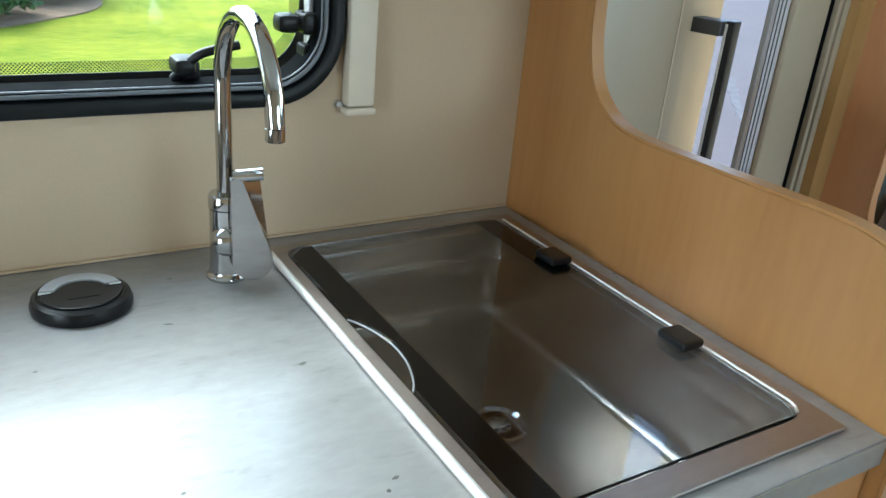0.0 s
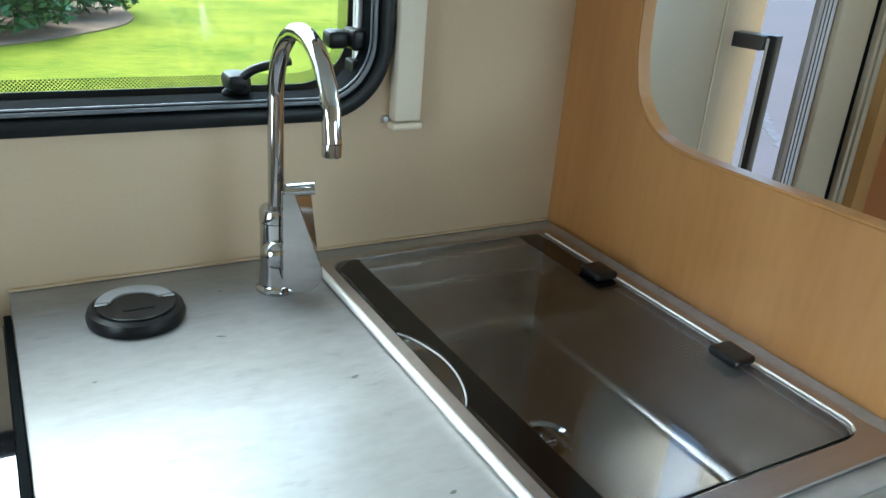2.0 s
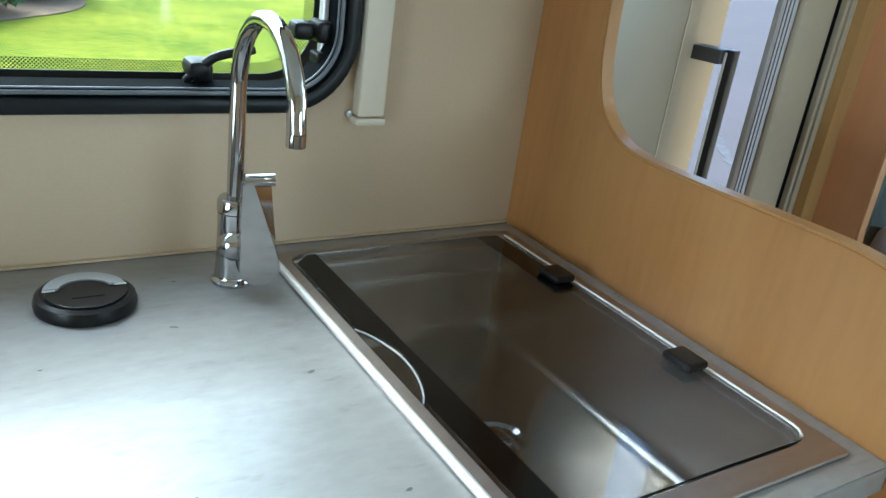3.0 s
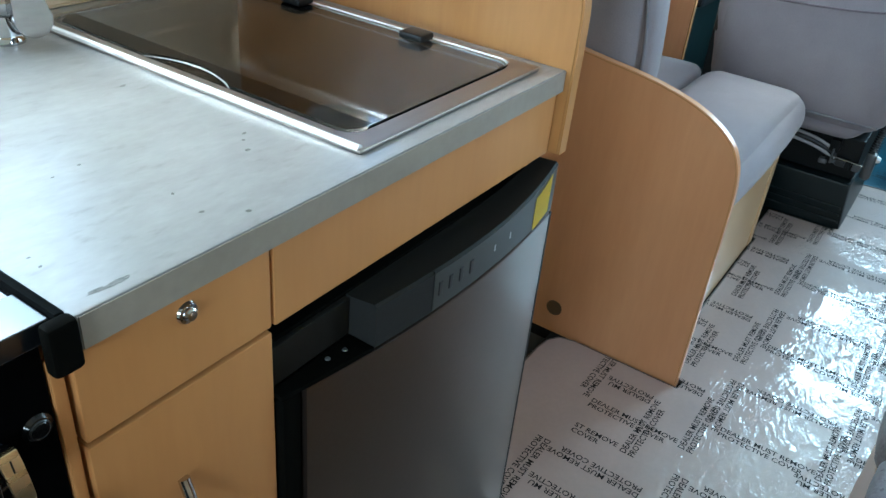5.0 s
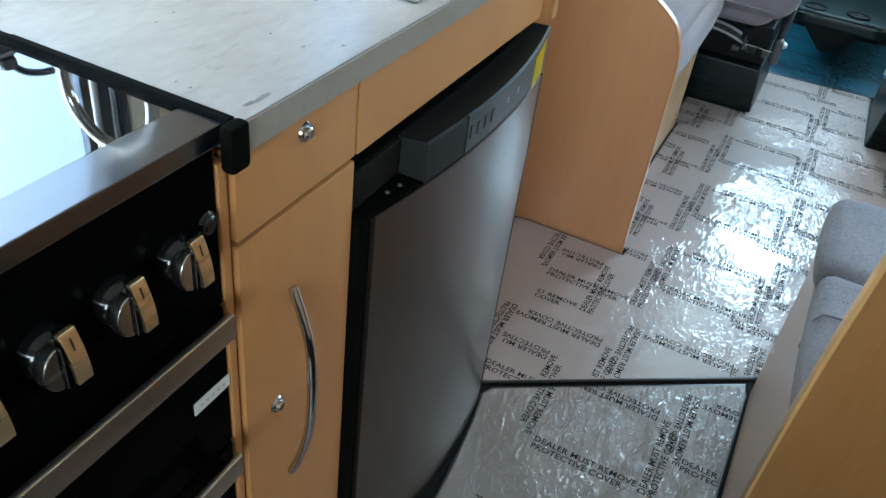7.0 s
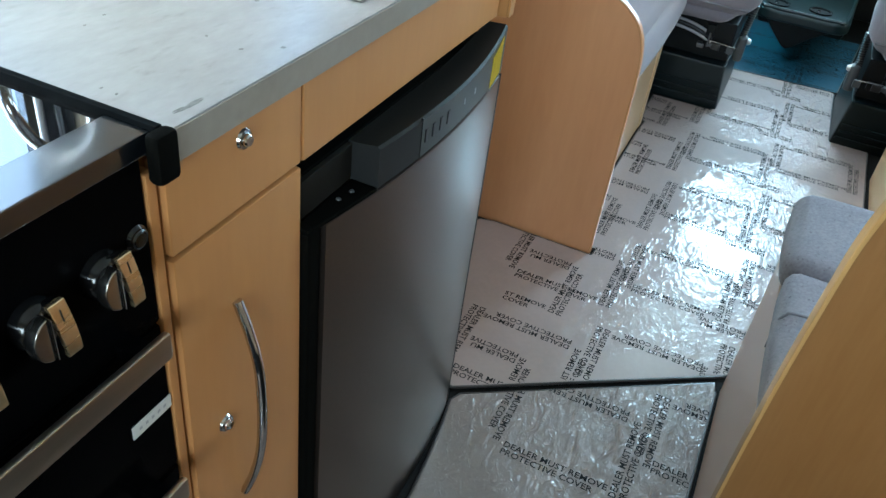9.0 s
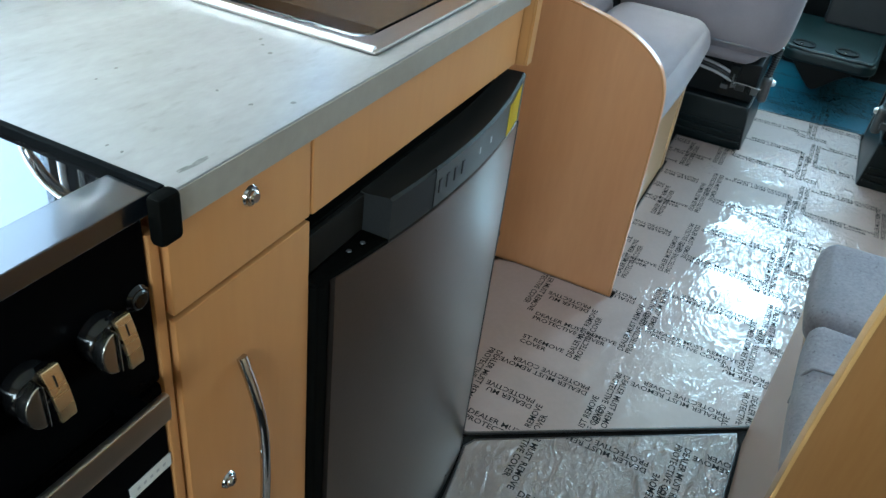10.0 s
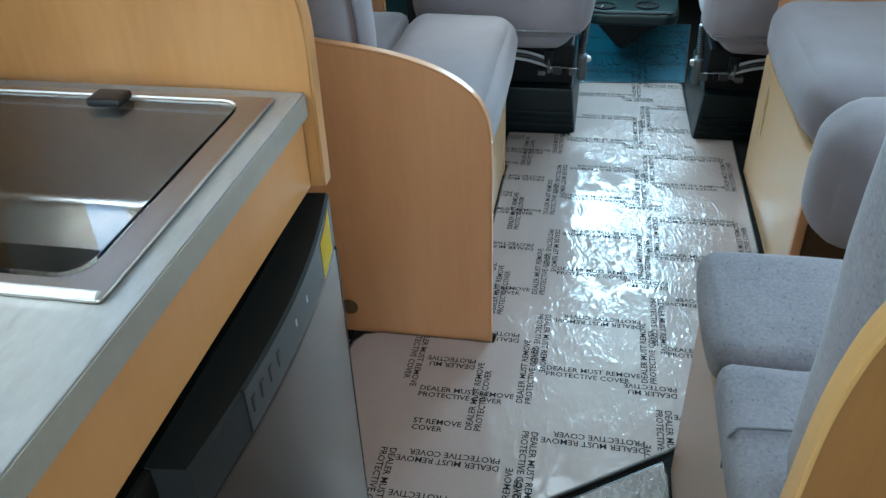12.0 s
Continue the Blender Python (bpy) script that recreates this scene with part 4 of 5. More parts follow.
# ---- tap ----
TX, TY = -0.413, -0.082
tp = thing("tap", (TX, TY, TOP), "chrome swan-neck kitchen tap with a teardrop lever", "tap")
part("base", lathe([(0.0, 0.0), (0.0215, 0.0), (0.0215, 0.003), (0.019, 0.006), (0.0185, 0.009)], (TX, TY, TOP + 0.0003), 36), "chrome", tp)
part("body", lathe([(0.0185, 0.0), (0.0172, 0.02), (0.0166, 0.05), (0.0166, 0.068), (0.0, 0.0683)], (TX, TY, TOP + 0.0094), 36), "chrome", tp)
part("collar", lathe([(0.0166, 0.0), (0.0174, 0.0008), (0.0174, 0.012), (0.0155, 0.0148), (0.0, 0.015)], (TX, TY, TOP + 0.0778), 36), "chrome", tp)
R = 0.0715
dirx, diry = 0.01, -1.0
sp = [(TX, TY, TOP + 0.092), (TX, TY, TOP + 0.15), (TX, TY, TOP + 0.206)]
for i in range(1, 13):
    a = math.pi * i / 12
    u = R * (1 - math.cos(a))
    sp.append((TX + dirx * u, TY + diry * u, TOP + 0.206 + R * math.sin(a)))
sp += [(TX + dirx * 2 * R * 1.005, TY + diry * 2 * R * 1.005, TOP + 0.203), (TX + dirx * 2 * R * 1.008, TY + diry * 2 * R * 1.008, TOP + 0.199)]
part("spout", tube(sp, 0.0082, 20), "chrome", tp)
tip = Vector(sp[-1])
part("nozzle", lathe([(0.0, 0.003), (0.0066, 0.003), (0.0068, 0.0), (0.0081, 0.0), (0.0084, 0.0008), (0.0084, 0.0112)], tip - Vector((0, 0, 0.011)), 24), "chrome", tp)
# lever: stub at the top, tapering plate that swells to a round foot
face = Matrix.Translation((TX + 0.013, TY - 0.038, TOP)) @ pose(0, 0, 0, -2, 0, -14)
foot_r = 0.0198
# broad plate with one side chamfered away, ending in a round foot
bm = bmesh.new()
rim_front = [(-0.0195, 0.106)] + arc(0.0, foot_r, foot_r, 172, 372, 26) + [(0.0125, 0.045), (-0.0085, 0.106)]
rim_back = [(-0.0205, 0.106)] + arc(0.0, foot_r, foot_r + 0.0008, 172, 372, 26) + [(0.0155, 0.045), (0.0085, 0.106)]
va = [bm.verts.new((a, -0.004, b)) for a, b in rim_front]
vb = [bm.verts.new((a, 0.007, b)) for a, b in rim_back]
bm.faces.new(va)
bm.faces.new(vb[::-1])
for i in range(len(va)):
    j = (i + 1) % len(va)
    bm.faces.new((va[j], va[i], vb[i], vb[j]))
bmesh.ops.recalc_face_normals(bm, faces=bm.faces[:])
bmesh.ops.transform(bm, matrix=face @ Matrix.Translation((0.002, 0, 0.011)), verts=bm.verts[:])
lv = part("lever", bm, "chrome", tp, smooth=False)
bm = tube([(-0.0175, 0.002, 0), (0.0115, 0.002, 0.002)], 0.0066, 18)
bmesh.ops.transform(bm, matrix=face @ Matrix.Translation((0.002, 0, 0.1195)), verts=bm.verts[:])
part("lever_grip", bm, "chrome", lv)
bm = lathe([(0.0, 0.02), (0.009, 0.0195), (0.0145, 0.015), (0.0165, 0.008), (0.0165, 0.0)], (0, 0, 0), 28, pose(0, 0, 0, 90, 0, 0))
bmesh.ops.transform(bm, matrix=Matrix.Translation((TX - 0.001, TY - 0.006, TOP + 0.046)) @ pose(0, 0, 0, 0, 0, -15), verts=bm.verts[:])
part("cartridge_cap", bm, "chrome", tp)

# ---- pop-up round puck on the worktop ----
PX, PY, PR = -0.557, -0.098, 0.0445
pk = thing("popup_socket", (PX, PY, TOP), "round black and silver pop-up socket in the worktop", "socket")
part("base_ring", lathe([(0.0, 0.0), (PR, 0.0), (PR + 0.001, 0.006), (PR - 0.001, 0.012), (PR - 0.005, 0.0145), (PR - 0.006, 0.014), (0.0, 0.014)], (PX, PY, TOP + 0.0003), 48), "hinge_black", pk)
cr = arc(PX, PY, PR - 0.008, 12, 168, 20) + arc(PX, PY - 0.002, PR - 0.021, 160, 20, 18)
part("crescent", prism(cr, "z", TOP + 0.0145, TOP + 0.0175, bevel=0.0008), "plate_grey", pk, "silver crescent inlay")
lw = arc(PX, PY, PR - 0.008, 190, 350, 20) + [(PX + 0.034, PY + 0.001), (PX + 0.021, PY + 0.001)] + arc(PX, PY - 0.002, PR - 0.0225, 15, 165, 16) + [(PX - 0.021, PY + 0.001), (PX - 0.034, PY + 0.001)]
part("cover", prism(lw, "z", TOP + 0.0145, TOP + 0.0165, bevel=0.0008), "satin_black", pk)
for sx in (-0.031, 0.031):
    part("release_bar", boxed(PX + sx - 0.0055, PX + sx + 0.0055, PY + 0.0015, PY + 0.0035, TOP + 0.0166, TOP + 0.018, bevel=0.0006), "label_white", pk, "small bright release bar")
part("slot", boxed(PX - 0.014, PX + 0.014, PY - 0.0165, PY - 0.0145, TOP + 0.0166, TOP + 0.0172), "rubber_black", pk)

# ---- fridge ----
FX0, FX1 = -0.487, -0.003
fr = thing("fridge", (-0.25, -0.3, 0.0), "dark grey absorption fridge with bowed door", "fridge")
part("body", boxed(FX0, FX1, -0.548, -0.03, 0.03, 0.76), "fridge_black", fr)


def bow(x):
    """Front of the door: bowed, and a little prouder towards the entrance."""
    u = (x - (FX0 + FX1) / 2) / ((FX1 - FX0) / 2)
    return -0.57 - 0.006 * (u + 1) - 0.021 * (1 - u * u)


def bowed(x0, x1, z0, z1, back, extra=0.0, bevel=0.003, n=24):
    """A block whose front follows the bow of the door."""
    fr_pts = [(x0 + (x1 - x0) * i / n, bow(x0 + (x1 - x0) * i / n) - extra) for i in range(n + 1)]
    return prism(fr_pts + [(x1, back), (x0, back)], "z", z0, z1, bevel=bevel)


FXD = 0.0              # the door laps over the partition's edge
door = part("fridge_door", bowed(FX0 + 0.027, FXD, 0.012, 0.7075, -0.549), "fridge_grey", fr, "taupe metallic bowed door")
part("door_edge", boxed(FX0, FX0 + 0.0265, -0.5715, -0.549, 0.012, 0.7075, bevel=0.006), "fridge_black", door)
part("door_seal", boxed(FXD + 0.0003, FXD + 0.0032, -0.5822, -0.55, 0.012, 0.7075), "rubber_black", door)
part("foot_grille", boxed(FX0, FX1, -0.547, -0.535, 0.004, 0.05), "fridge_black", fr)


def grip_band():
    """The door's top block: an almost flat top under the fascia and a bowed front."""
    bm = bmesh.new()
    n = 24
    x0, x1 = -0.377, FXD
    xs = sorted([x0 + (x1 - x0) * i / n for i in range(n + 1)] + [-0.291])
    rows = []
    for x in xs:
        u = (x - (FX0 + FX1) / 2) / ((FX1 - FX0) / 2)
        zt = 0.762 + 0.018 * max(0, u) ** 3
        zb = 0.758 + 0.02 * max(0, u) ** 3
        y = bow(x)
        rows.append([bm.verts.new(p) for p in ((x, -0.5495, zb + 0.0008), (x, -0.5555, zb), (x, y + 0.003, zt), (x, y, zt - 0.003), (x, y, 0.7115), (x, -0.5495, 0.7115))])
    for a, b in zip(rows, rows[1:]):
        for k in range(6):
            bm.faces.new((a[k], a[(k + 1) % 6], b[(k + 1) % 6], b[k]))
    bm.faces.new(rows[0])
    bm.faces.new(rows[-1][::-1])
    return bm


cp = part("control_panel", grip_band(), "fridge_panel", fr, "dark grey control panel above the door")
cp.data.materials.append(MATS["fridge_panel_shaded"])
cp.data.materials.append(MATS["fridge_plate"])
# up-facing faces take the shaded grey, front right of the seam the lighter plate
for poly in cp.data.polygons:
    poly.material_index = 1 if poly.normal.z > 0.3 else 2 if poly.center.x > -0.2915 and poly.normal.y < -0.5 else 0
part("panel_seam", boxed(-0.292, -0.2905, bow(-0.291) - 0.0008, bow(-0.291) + 0.002, 0.7125, 0.7625), "rubber_black", cp)
part("panel_fill", boxed(FX0, -0.378, -0.555, -0.5485, 0.7135, 0.757, bevel=0.001), "fridge_panel_shaded", fr, "recess beside the door grip")
# black block stands in for the shadow between fridge and fascia
part("gap_shade", boxed(FX0, FX1, -0.53, -0.5, 0.7605, 0.788), "fridge_black", fr, "black block added for the shade in the gap under the fascia")
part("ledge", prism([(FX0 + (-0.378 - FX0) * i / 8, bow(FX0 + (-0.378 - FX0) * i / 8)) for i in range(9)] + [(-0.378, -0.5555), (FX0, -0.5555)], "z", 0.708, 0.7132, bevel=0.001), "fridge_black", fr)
for sx, sy in ((-0.421, -0.5655), (-0.4, -0.569)):
    part("screw", lathe([(0.0, 0.0014), (0.0024, 0.0012), (0.003, 0.0)], (sx, sy, 0.7134), 12), "plastic_grey", fr)
for k, bx in enumerate((-0.279, -0.261, -0.242, -0.222)):
    part("button", boxed(bx - 0.0035, bx + 0.0035, bow(bx) - 0.0012, bow(bx) + 0.002, 0.728, 0.745, bevel=0.0008), "bar_dark", cp, "small raised control button")
for bx in (-0.172, -0.135):
    part("mark", boxed(bx - 0.0012, bx + 0.0012, bow(bx) - 0.0005, bow(bx) + 0.002, 0.733, 0.741), "plate_grey", cp)


def sticker():
    bm = bmesh.new()
    a = []
    for i in range(7):
        x = -0.068 + 0.05 * i / 6
        y = bow(x) - 0.0008
        lo = 0.712 + 0.006 * (i / 6)
        a.append((bm.verts.new((x, y, lo)), bm.verts.new((x, y, 0.7585 + 0.014 * (i / 6) ** 1.5))))
    for p, q in zip(a, a[1:]):
        bm.faces.new((p[0], q[0], q[1], p[1]))
    bmesh.ops.solidify(bm, geom=bm.faces[:], thickness=0.0005)
    return bm


part("sticker", sticker(), "sticker_yellow", fr, "yellow warning sticker")

# ---- cooker ----
CX0, CX1 = -1.18, -0.678
ck = thing("cooker", (-0.99, -0.3, 0.0), "black gas cooker with glass lid and chrome knobs", "cooker")
part("body", boxed(CX0, CX1, -0.541, -0.04, 0.06, 0.872), "enamel_black", ck)
part("hob_rail", boxed(CX0, CX1 + 0.008, -0.561, -0.522, 0.884, 0.9005, bevel=0.0015), "rail_gloss", ck, "satin black rail along the hob's front")
part("hob_glass", boxed(CX0 + 0.01, CX1 + 0.008, -0.521, -0.07, 0.888, 0.8985, bevel=0.001), "hob_black", ck, "mirror-black glass hob lid")
part("front_panel", boxed(CX0, CX1, -0.558, -0.5415, 0.735, 0.8835, bevel=0.003), "enamel_black", ck, "glossy black control fascia")
tr = part("side_trim", boxed(-0.6695, -0.663, -0.566, -0.345, 0.892, 0.9045, bevel=0.001), "frame_matte", ck, "black trim along the worktop's end")
part("trim_cap", boxed(-0.683, -0.6615, -0.5795, -0.5665, 0.867, 0.9055, bevel=0.004), "fridge_black", tr)
part("trim_rear", boxed(-0.6695, -0.663, -0.344, -0.06, 0.892, 0.9035, bevel=0.001), "frame_matte", tr)


def knob(x, z):
    """A glossy black boss with a chrome half disc, its upright blade and a flared brushed grip."""
    m = pose(0, 0, 0, 90, 0, 0)
    y = -0.558
    k = part("knob", lathe([(0.0185, 0.0), (0.018, 0.004), (0.0165, 0.009), (0.0135, 0.0125), (0.008, 0.0142), (0.0, 0.0146)], (x, y - 0.0003, z), 32, m), "boss_black", ck, "black control knob with chrome and gold grips")
    half = [(x - 0.004 - 0.0125 * math.sin(math.pi * i / 12), z - 0.002 + 0.0165 * math.cos(math.pi * i / 12)) for i in range(13)]
    part("skirt", prism(half, "y", y - 0.0215, y - 0.012, bevel=0.0015), "steel", k, "chrome half disc")
    part("blade", boxed(x - 0.0038, x - 0.0024, y - 0.0232, y - 0.012, z - 0.0185, z + 0.0145, bevel=0.0005), "chrome", k)
    bm = bmesh.new()
    n = 10
    rows = []
    for i in range(n + 1):
        t = i / n
        zz = z + 0.0175 - 0.041 * t
        yy = y - 0.0165 - 0.009 * math.sin(1.35 * t) + 0.003 * t * t
        lean = 0.0035 * t
        rows.append([bm.verts.new(p) for p in ((x + 0.0015 + lean, yy, zz), (x + 0.0145 + lean * 0.6, yy, zz), (x + 0.0145 + lean * 0.6, yy + 0.004, zz), (x + 0.0015 + lean, yy + 0.004, zz))])
    for p, q in zip(rows, rows[1:]):
        for j in range(4):
            bm.faces.new((p[j], p[(j + 1) % 4], q[(j + 1) % 4], q[j]))
    bm.faces.new(rows[0])
    bm.faces.new(rows[-1][::-1])
    bmesh.ops.recalc_face_normals(bm, faces=bm.faces[:])
    bmesh.ops.bevel(bm, geom=[e for e in bm.edges if len(e.link_faces) == 2 and e.calc_face_angle() > 1.0], offset=0.0007, segments=2, profile=0.5, affect='EDGES')
    part("grip", bm, "gold_steel", k, "flared brushed gold grip")
    part("neck", boxed(x + 0.002, x + 0.014, y - 0.0165, y - 0.006, z + 0.004, z + 0.0165, bevel=0.002), "boss_black", k)
    ptr = boxed(x + 0.0078, x + 0.0088, y - 0.0004, y + 0.0004, z + 0.004, z + 0.0125)
    for v in ptr.verts:
        t = (z + 0.0175 - v.co.z) / 0.041
        v.co.y += -0.0166 - 0.009 * math.sin(1.35 * t) + 0.003 * t * t
    part("pointer", ptr, "rubber_black", k)


for kx in (-0.7275, -0.7855, -0.8435, -0.9015, -0.9595):
    knob(kx, 0.815)
ig = part("igniter", lathe([(0.0, 0.0045), (0.0055, 0.0044), (0.0065, 0.003), (0.0085, 0.0026), (0.0105, 0.0)], (-0.691, -0.5583, 0.823), 24, pose(0, 0, 0, 90, 0, 0)), "boss_black", ck, "black ignition button with a bright rim")
part("button_rim", lathe([(0.0058, 0.0), (0.0066, 0.0009), (0.0074, 0.0)], (-0.691, -0.5613, 0.823), 24, pose(0, 0, 0, 90, 0, 0)), "plastic_black", ig)
part("grill_door", boxed(CX0, CX1, -0.558, -0.5415, 0.565, 0.732, bevel=0.003), "enamel_black", ck, "black glass grill door")
part("oven_door", boxed(CX0, CX1, -0.558, -0.5415, 0.1, 0.562, bevel=0.003), "enamel_black", ck, "black glass oven door")
for z in (0.727, 0.557):
    b = part("handle_bar", boxed(CX0 + 0.01, CX1 - 0.02, -0.587, -0.58, z, z + 0.025, bevel=0.002), "bar_steel", ck, "flat brushed steel handle bar")
    for hx in (CX0 + 0.03, CX1 - 0.04):
        part("bracket", boxed(hx - 0.008, hx + 0.008, -0.5798, -0.5582, z + 0.006, z + 0.02), "enamel_black", b)
lb = part("rating_label", boxed(-0.724, -0.6795, -0.5595, -0.5584, 0.641, 0.6545), "label_white", ck, "small white label with unreadable print")
for i in range(5):
    part("print_bar", boxed(-0.717 + i * 0.007, -0.714 + i * 0.007, -0.5598, -0.5596, 0.6465, 0.6495), "plate_grey", lb)

# ---- bench behind the entrance ----
PXB = 0.668
line = [tuple(p[:2]) for p in smooth_line([(-0.126, 1.25), (-0.126, 1.1), (-0.126, 0.95), (-0.134, 0.83), (-0.195, 0.757), (-0.26, 0.722), (-0.34, 0.708), (-0.445, 0.694), (-0.525, 0.676), (-0.592, 0.65), (-0.642, 0.614), (-0.666, 0.575), (-0.677, 0.525), (-0.68, 0.45)], 5)]
ol = [(-0.036, 0.0), (-0.036, CEIL - 0.003), (-0.126, CEIL - 0.003)] + line + [(-0.679, 0.0)]
HY, HZ = -0.346, 0.071
bl_ = thing("lounge_bench", (1.1, -0.35, 0.0), "beech bench seat base with a curved end panel", "bench")
part("end_panel", prism(ol, "x", PXB, PXB + 0.018, holes=(arc(HY, HZ, 0.018, 0, 345, 23),)), "beech", bl_)
part("wall_batten", boxed(0.631, PXB - 0.0005, -0.036, -0.002, 0.001, CEIL - 0.003), "beech_gold", bl_)
part("edge_banding", lipping(line + [(-0.679, 0.012)], PXB, PXB + 0.018, -0.0022), "beech_edge", bl_)
part("hole_liner", lathe([(0.0205, 0.0), (0.0205, 0.0015), (0.0165, 0.0015), (0.0165, -0.012), (0.0, -0.012)], (PXB - 0.0002, HY, HZ), 24, pose(0, 0, 0, 0, -90, 0)), "dark_wood", bl_, "dark round catch hole near the floor")
part("base_front", boxed(PXB + 0.019, 1.455, -0.612, -0.595, 0.001, 0.36, bevel=0.003), "beech_pale", bl_)
part("base_end", boxed(1.4555, 1.497, -0.615, -0.03, 0.001, 0.36, bevel=0.004), "beech_pale", bl_)
part("base_top", boxed(PXB + 0.02, 1.455, -0.594, -0.03, 0.34, 0.359), "beech_pale", bl_)


def seam_line(pts, parent, r=0.003):
    return part("piping", tube(smooth_line(pts, 6), r, 8), "piping", parent)


def soft(name, label, category, bm, mat="fabric", group=""):
    lo = Vector((min(v.co.x for v in bm.verts), min(v.co.y for v in bm.verts), min(v.co.z for v in bm.verts)))
    hi = Vector((max(v.co.x for v in bm.verts), max(v.co.y for v in bm.verts), max(v.co.z for v in bm.verts)))
    t = thing(name, ((lo.x + hi.x) / 2, (lo.y + hi.y) / 2, lo.z), label, category, group)
    part("cover", bm, mat, t)
    return t


soft("seat_cushion", "grey-lilac fabric bench seat cushion with rolled front", "cushion", cushion(0.69, 1.555, -0.642, -0.326, 0.355, 0.488, 0.062, 0.016, seed=1, cuts=18))
soft("seat_cushion", "grey-lilac rear seat cushion against the wall", "cushion", cushion(0.69, 1.555, -0.32, -0.03, 0.361, 0.482, 0.03, 0.008, seed=2, cuts=12))
pil = cushion(0.692, 0.82, -0.408, -0.108, 0.482, 0.872, 0.035, 0.02, seed=3, cuts=18)
for v in pil.verts:
    if v.co.z > 0.66:
        w = (v.co.z - 0.66) / 0.21
        yy = (v.co.y + 0.258) / 0.15
        v.co.z += w * (0.03 * yy ** 4 + 0.014 * yy - 0.014)
        v.co.y -= 0.012 * w * w * (1 if yy > 0 else -1) * abs(yy)
        v.co.x += 0.006 * w * math.sin(v.co.y * 60)
LEAN = about((0.69, 0, 0.48), ry=5)
bmesh.ops.transform(pil, matrix=LEAN, verts=pil.verts[:])
b1 = soft("back_cushion", "soft grey-lilac piped back cushion leaning on the end panel", "cushion", pil)
for px in (0.704, 0.808):
    pts = [(px, -0.461, 0.5), (px, -0.471, 0.6), (px, -0.467, 0.72), (px, -0.451, 0.815), (px, -0.437, 0.859), (px, -0.405, 0.865), (px, -0.33, 0.86), (px, -0.24, 0.876), (px, -0.19, 0.898)]
    seam_line([LEAN @ (Vector(p) + Vector((0, 0.057, 0))) for p in pts], b1, 0.0042)
soft("wall_bolster", "mauve-grey bolster cushion below the lounge window", "cushion", cushion(0.9, 1.5, -0.185, -0.014, 0.66, 0.88, 0.088, 0.006, seed=4, cuts=14), "fabric_dark")
box_b = boxed(0.88, 1.615, -0.15, -0.004, 0.484, 0.658, bevel=0.01)
single("wall_shelf", box_b, "beech", "narrow beech ledge behind the bench", "ledge")

# lounge window, curtains
lw_ = thing("window_2", (1.35, 0.0, 0.82), "bright lounge window in a grey frame", "window", kind="structure")
part("window_frame", frame_strip(rounded(0.985, 1.595, 0.805, 1.435, 0.07, 8), rounded(1.02, 1.56, 0.84, 1.4, 0.05, 8), "y", -0.014, 0.03, 0.004), "rail_cream", lw_)
pn = part("pane", prism(rounded(1.01, 1.57, 0.83, 1.41, 0.05, 8), "y", 0.04, 0.045), "window_pane", lw_, smooth=False)
pn.visible_shadow = False


def curtain(x0, x1, z0, z1, folds, label):
    bm = bmesh.new()
    n = folds * 8
    cols = []
    for i in range(n + 1):
        u = i / n
        y = -0.04 + 0.014 * math.sin(u * folds * 2 * math.pi) - 0.004 * math.sin(u * 5)
        cols.append([bm.verts.new((x0 + (x1 - x0) * u, y + 0.006 * math.sin(z * 9), z)) for z in np.linspace(z0, z1, 9)])
    for a, b in zip(cols, cols[1:]):
        for k in range(8):
            bm.faces.new((a[k], b[k], b[k + 1], a[k + 1]))
    bmesh.ops.solidify(bm, geom=bm.faces[:], thickness=0.003)
    return single("curtain", bm, "curtain", label, "curtain", "lounge curtains")


curtain(0.79, 0.98, 0.83, 1.5, 3, "grey-mauve curtain gathered beside the lounge window")
curtain(1.44, 1.6, 0.83, 1.5, 4, "grey-mauve curtain tied back beside the wood panel")
part("tie", tube(smooth_line([(1.44, -0.066, 1.0), (1.48, -0.072, 0.93), (1.495, -0.07, 0.83)], 5), 0.004, 8), "label_white",
     thing("curtain_tie", (1.48, -0.07, 0.83), "thin pale curtain tie cord", "cord"))
cbh = thing("cab_bulkhead", (1.63, -0.16, 0.0), "tall beech panel between lounge and cab", "panel")
part("board", boxed(1.622, 1.64, -0.222, -0.04, 0.001, CEIL - 0.004), "beech", cbh)
part("edge_banding", boxed(1.6215, 1.6405, -0.227, -0.2225, 0.001, CEIL - 0.004, bevel=0.002), "beech_edge", cbh)

# ---- bench across the aisle, towards the cab ----
br = thing("lounge_bench", (1.25, -1.75, 0.0), "pale beech bench base across the aisle", "bench")
part("base_front", boxed(0.93, 1.572, -1.361, -1.343, 0.001, 0.378, bevel=0.004), "beech_pale", br)
part("edge_strip", boxed(0.905, 0.9295, -1.365, -1.341, 0.001, 0.378, bevel=0.006), "beech", br)
part("base_side", boxed(0.93, 0.945, -2.1, -1.3615, 0.001, 0.378), "dark_wood", br)
part("base_top", boxed(0.9455, 1.572, -2.1, -1.3615, 0.363, 0.379), "beech_pale", br)
part("back_board", boxed(1.577, 1.597, -2.12, -1.352, 0.001, 1.15, bevel=0.004), "beech", br)
soft("seat_cushion", "pale grey fabric seat cushion overhanging its base", "cushion", cushion(0.965, 1.574, -2.1, -1.328, 0.38, 0.545, 0.06, 0.015, seed=5, cuts=14))
soft("seat_cushion", "pale grey fabric cushion hanging over the bench end", "cushion", cushion(0.755, 0.96, -2.05, -1.338, 0.23, 0.542, 0.085, 0.012, seed=6, cuts=16))

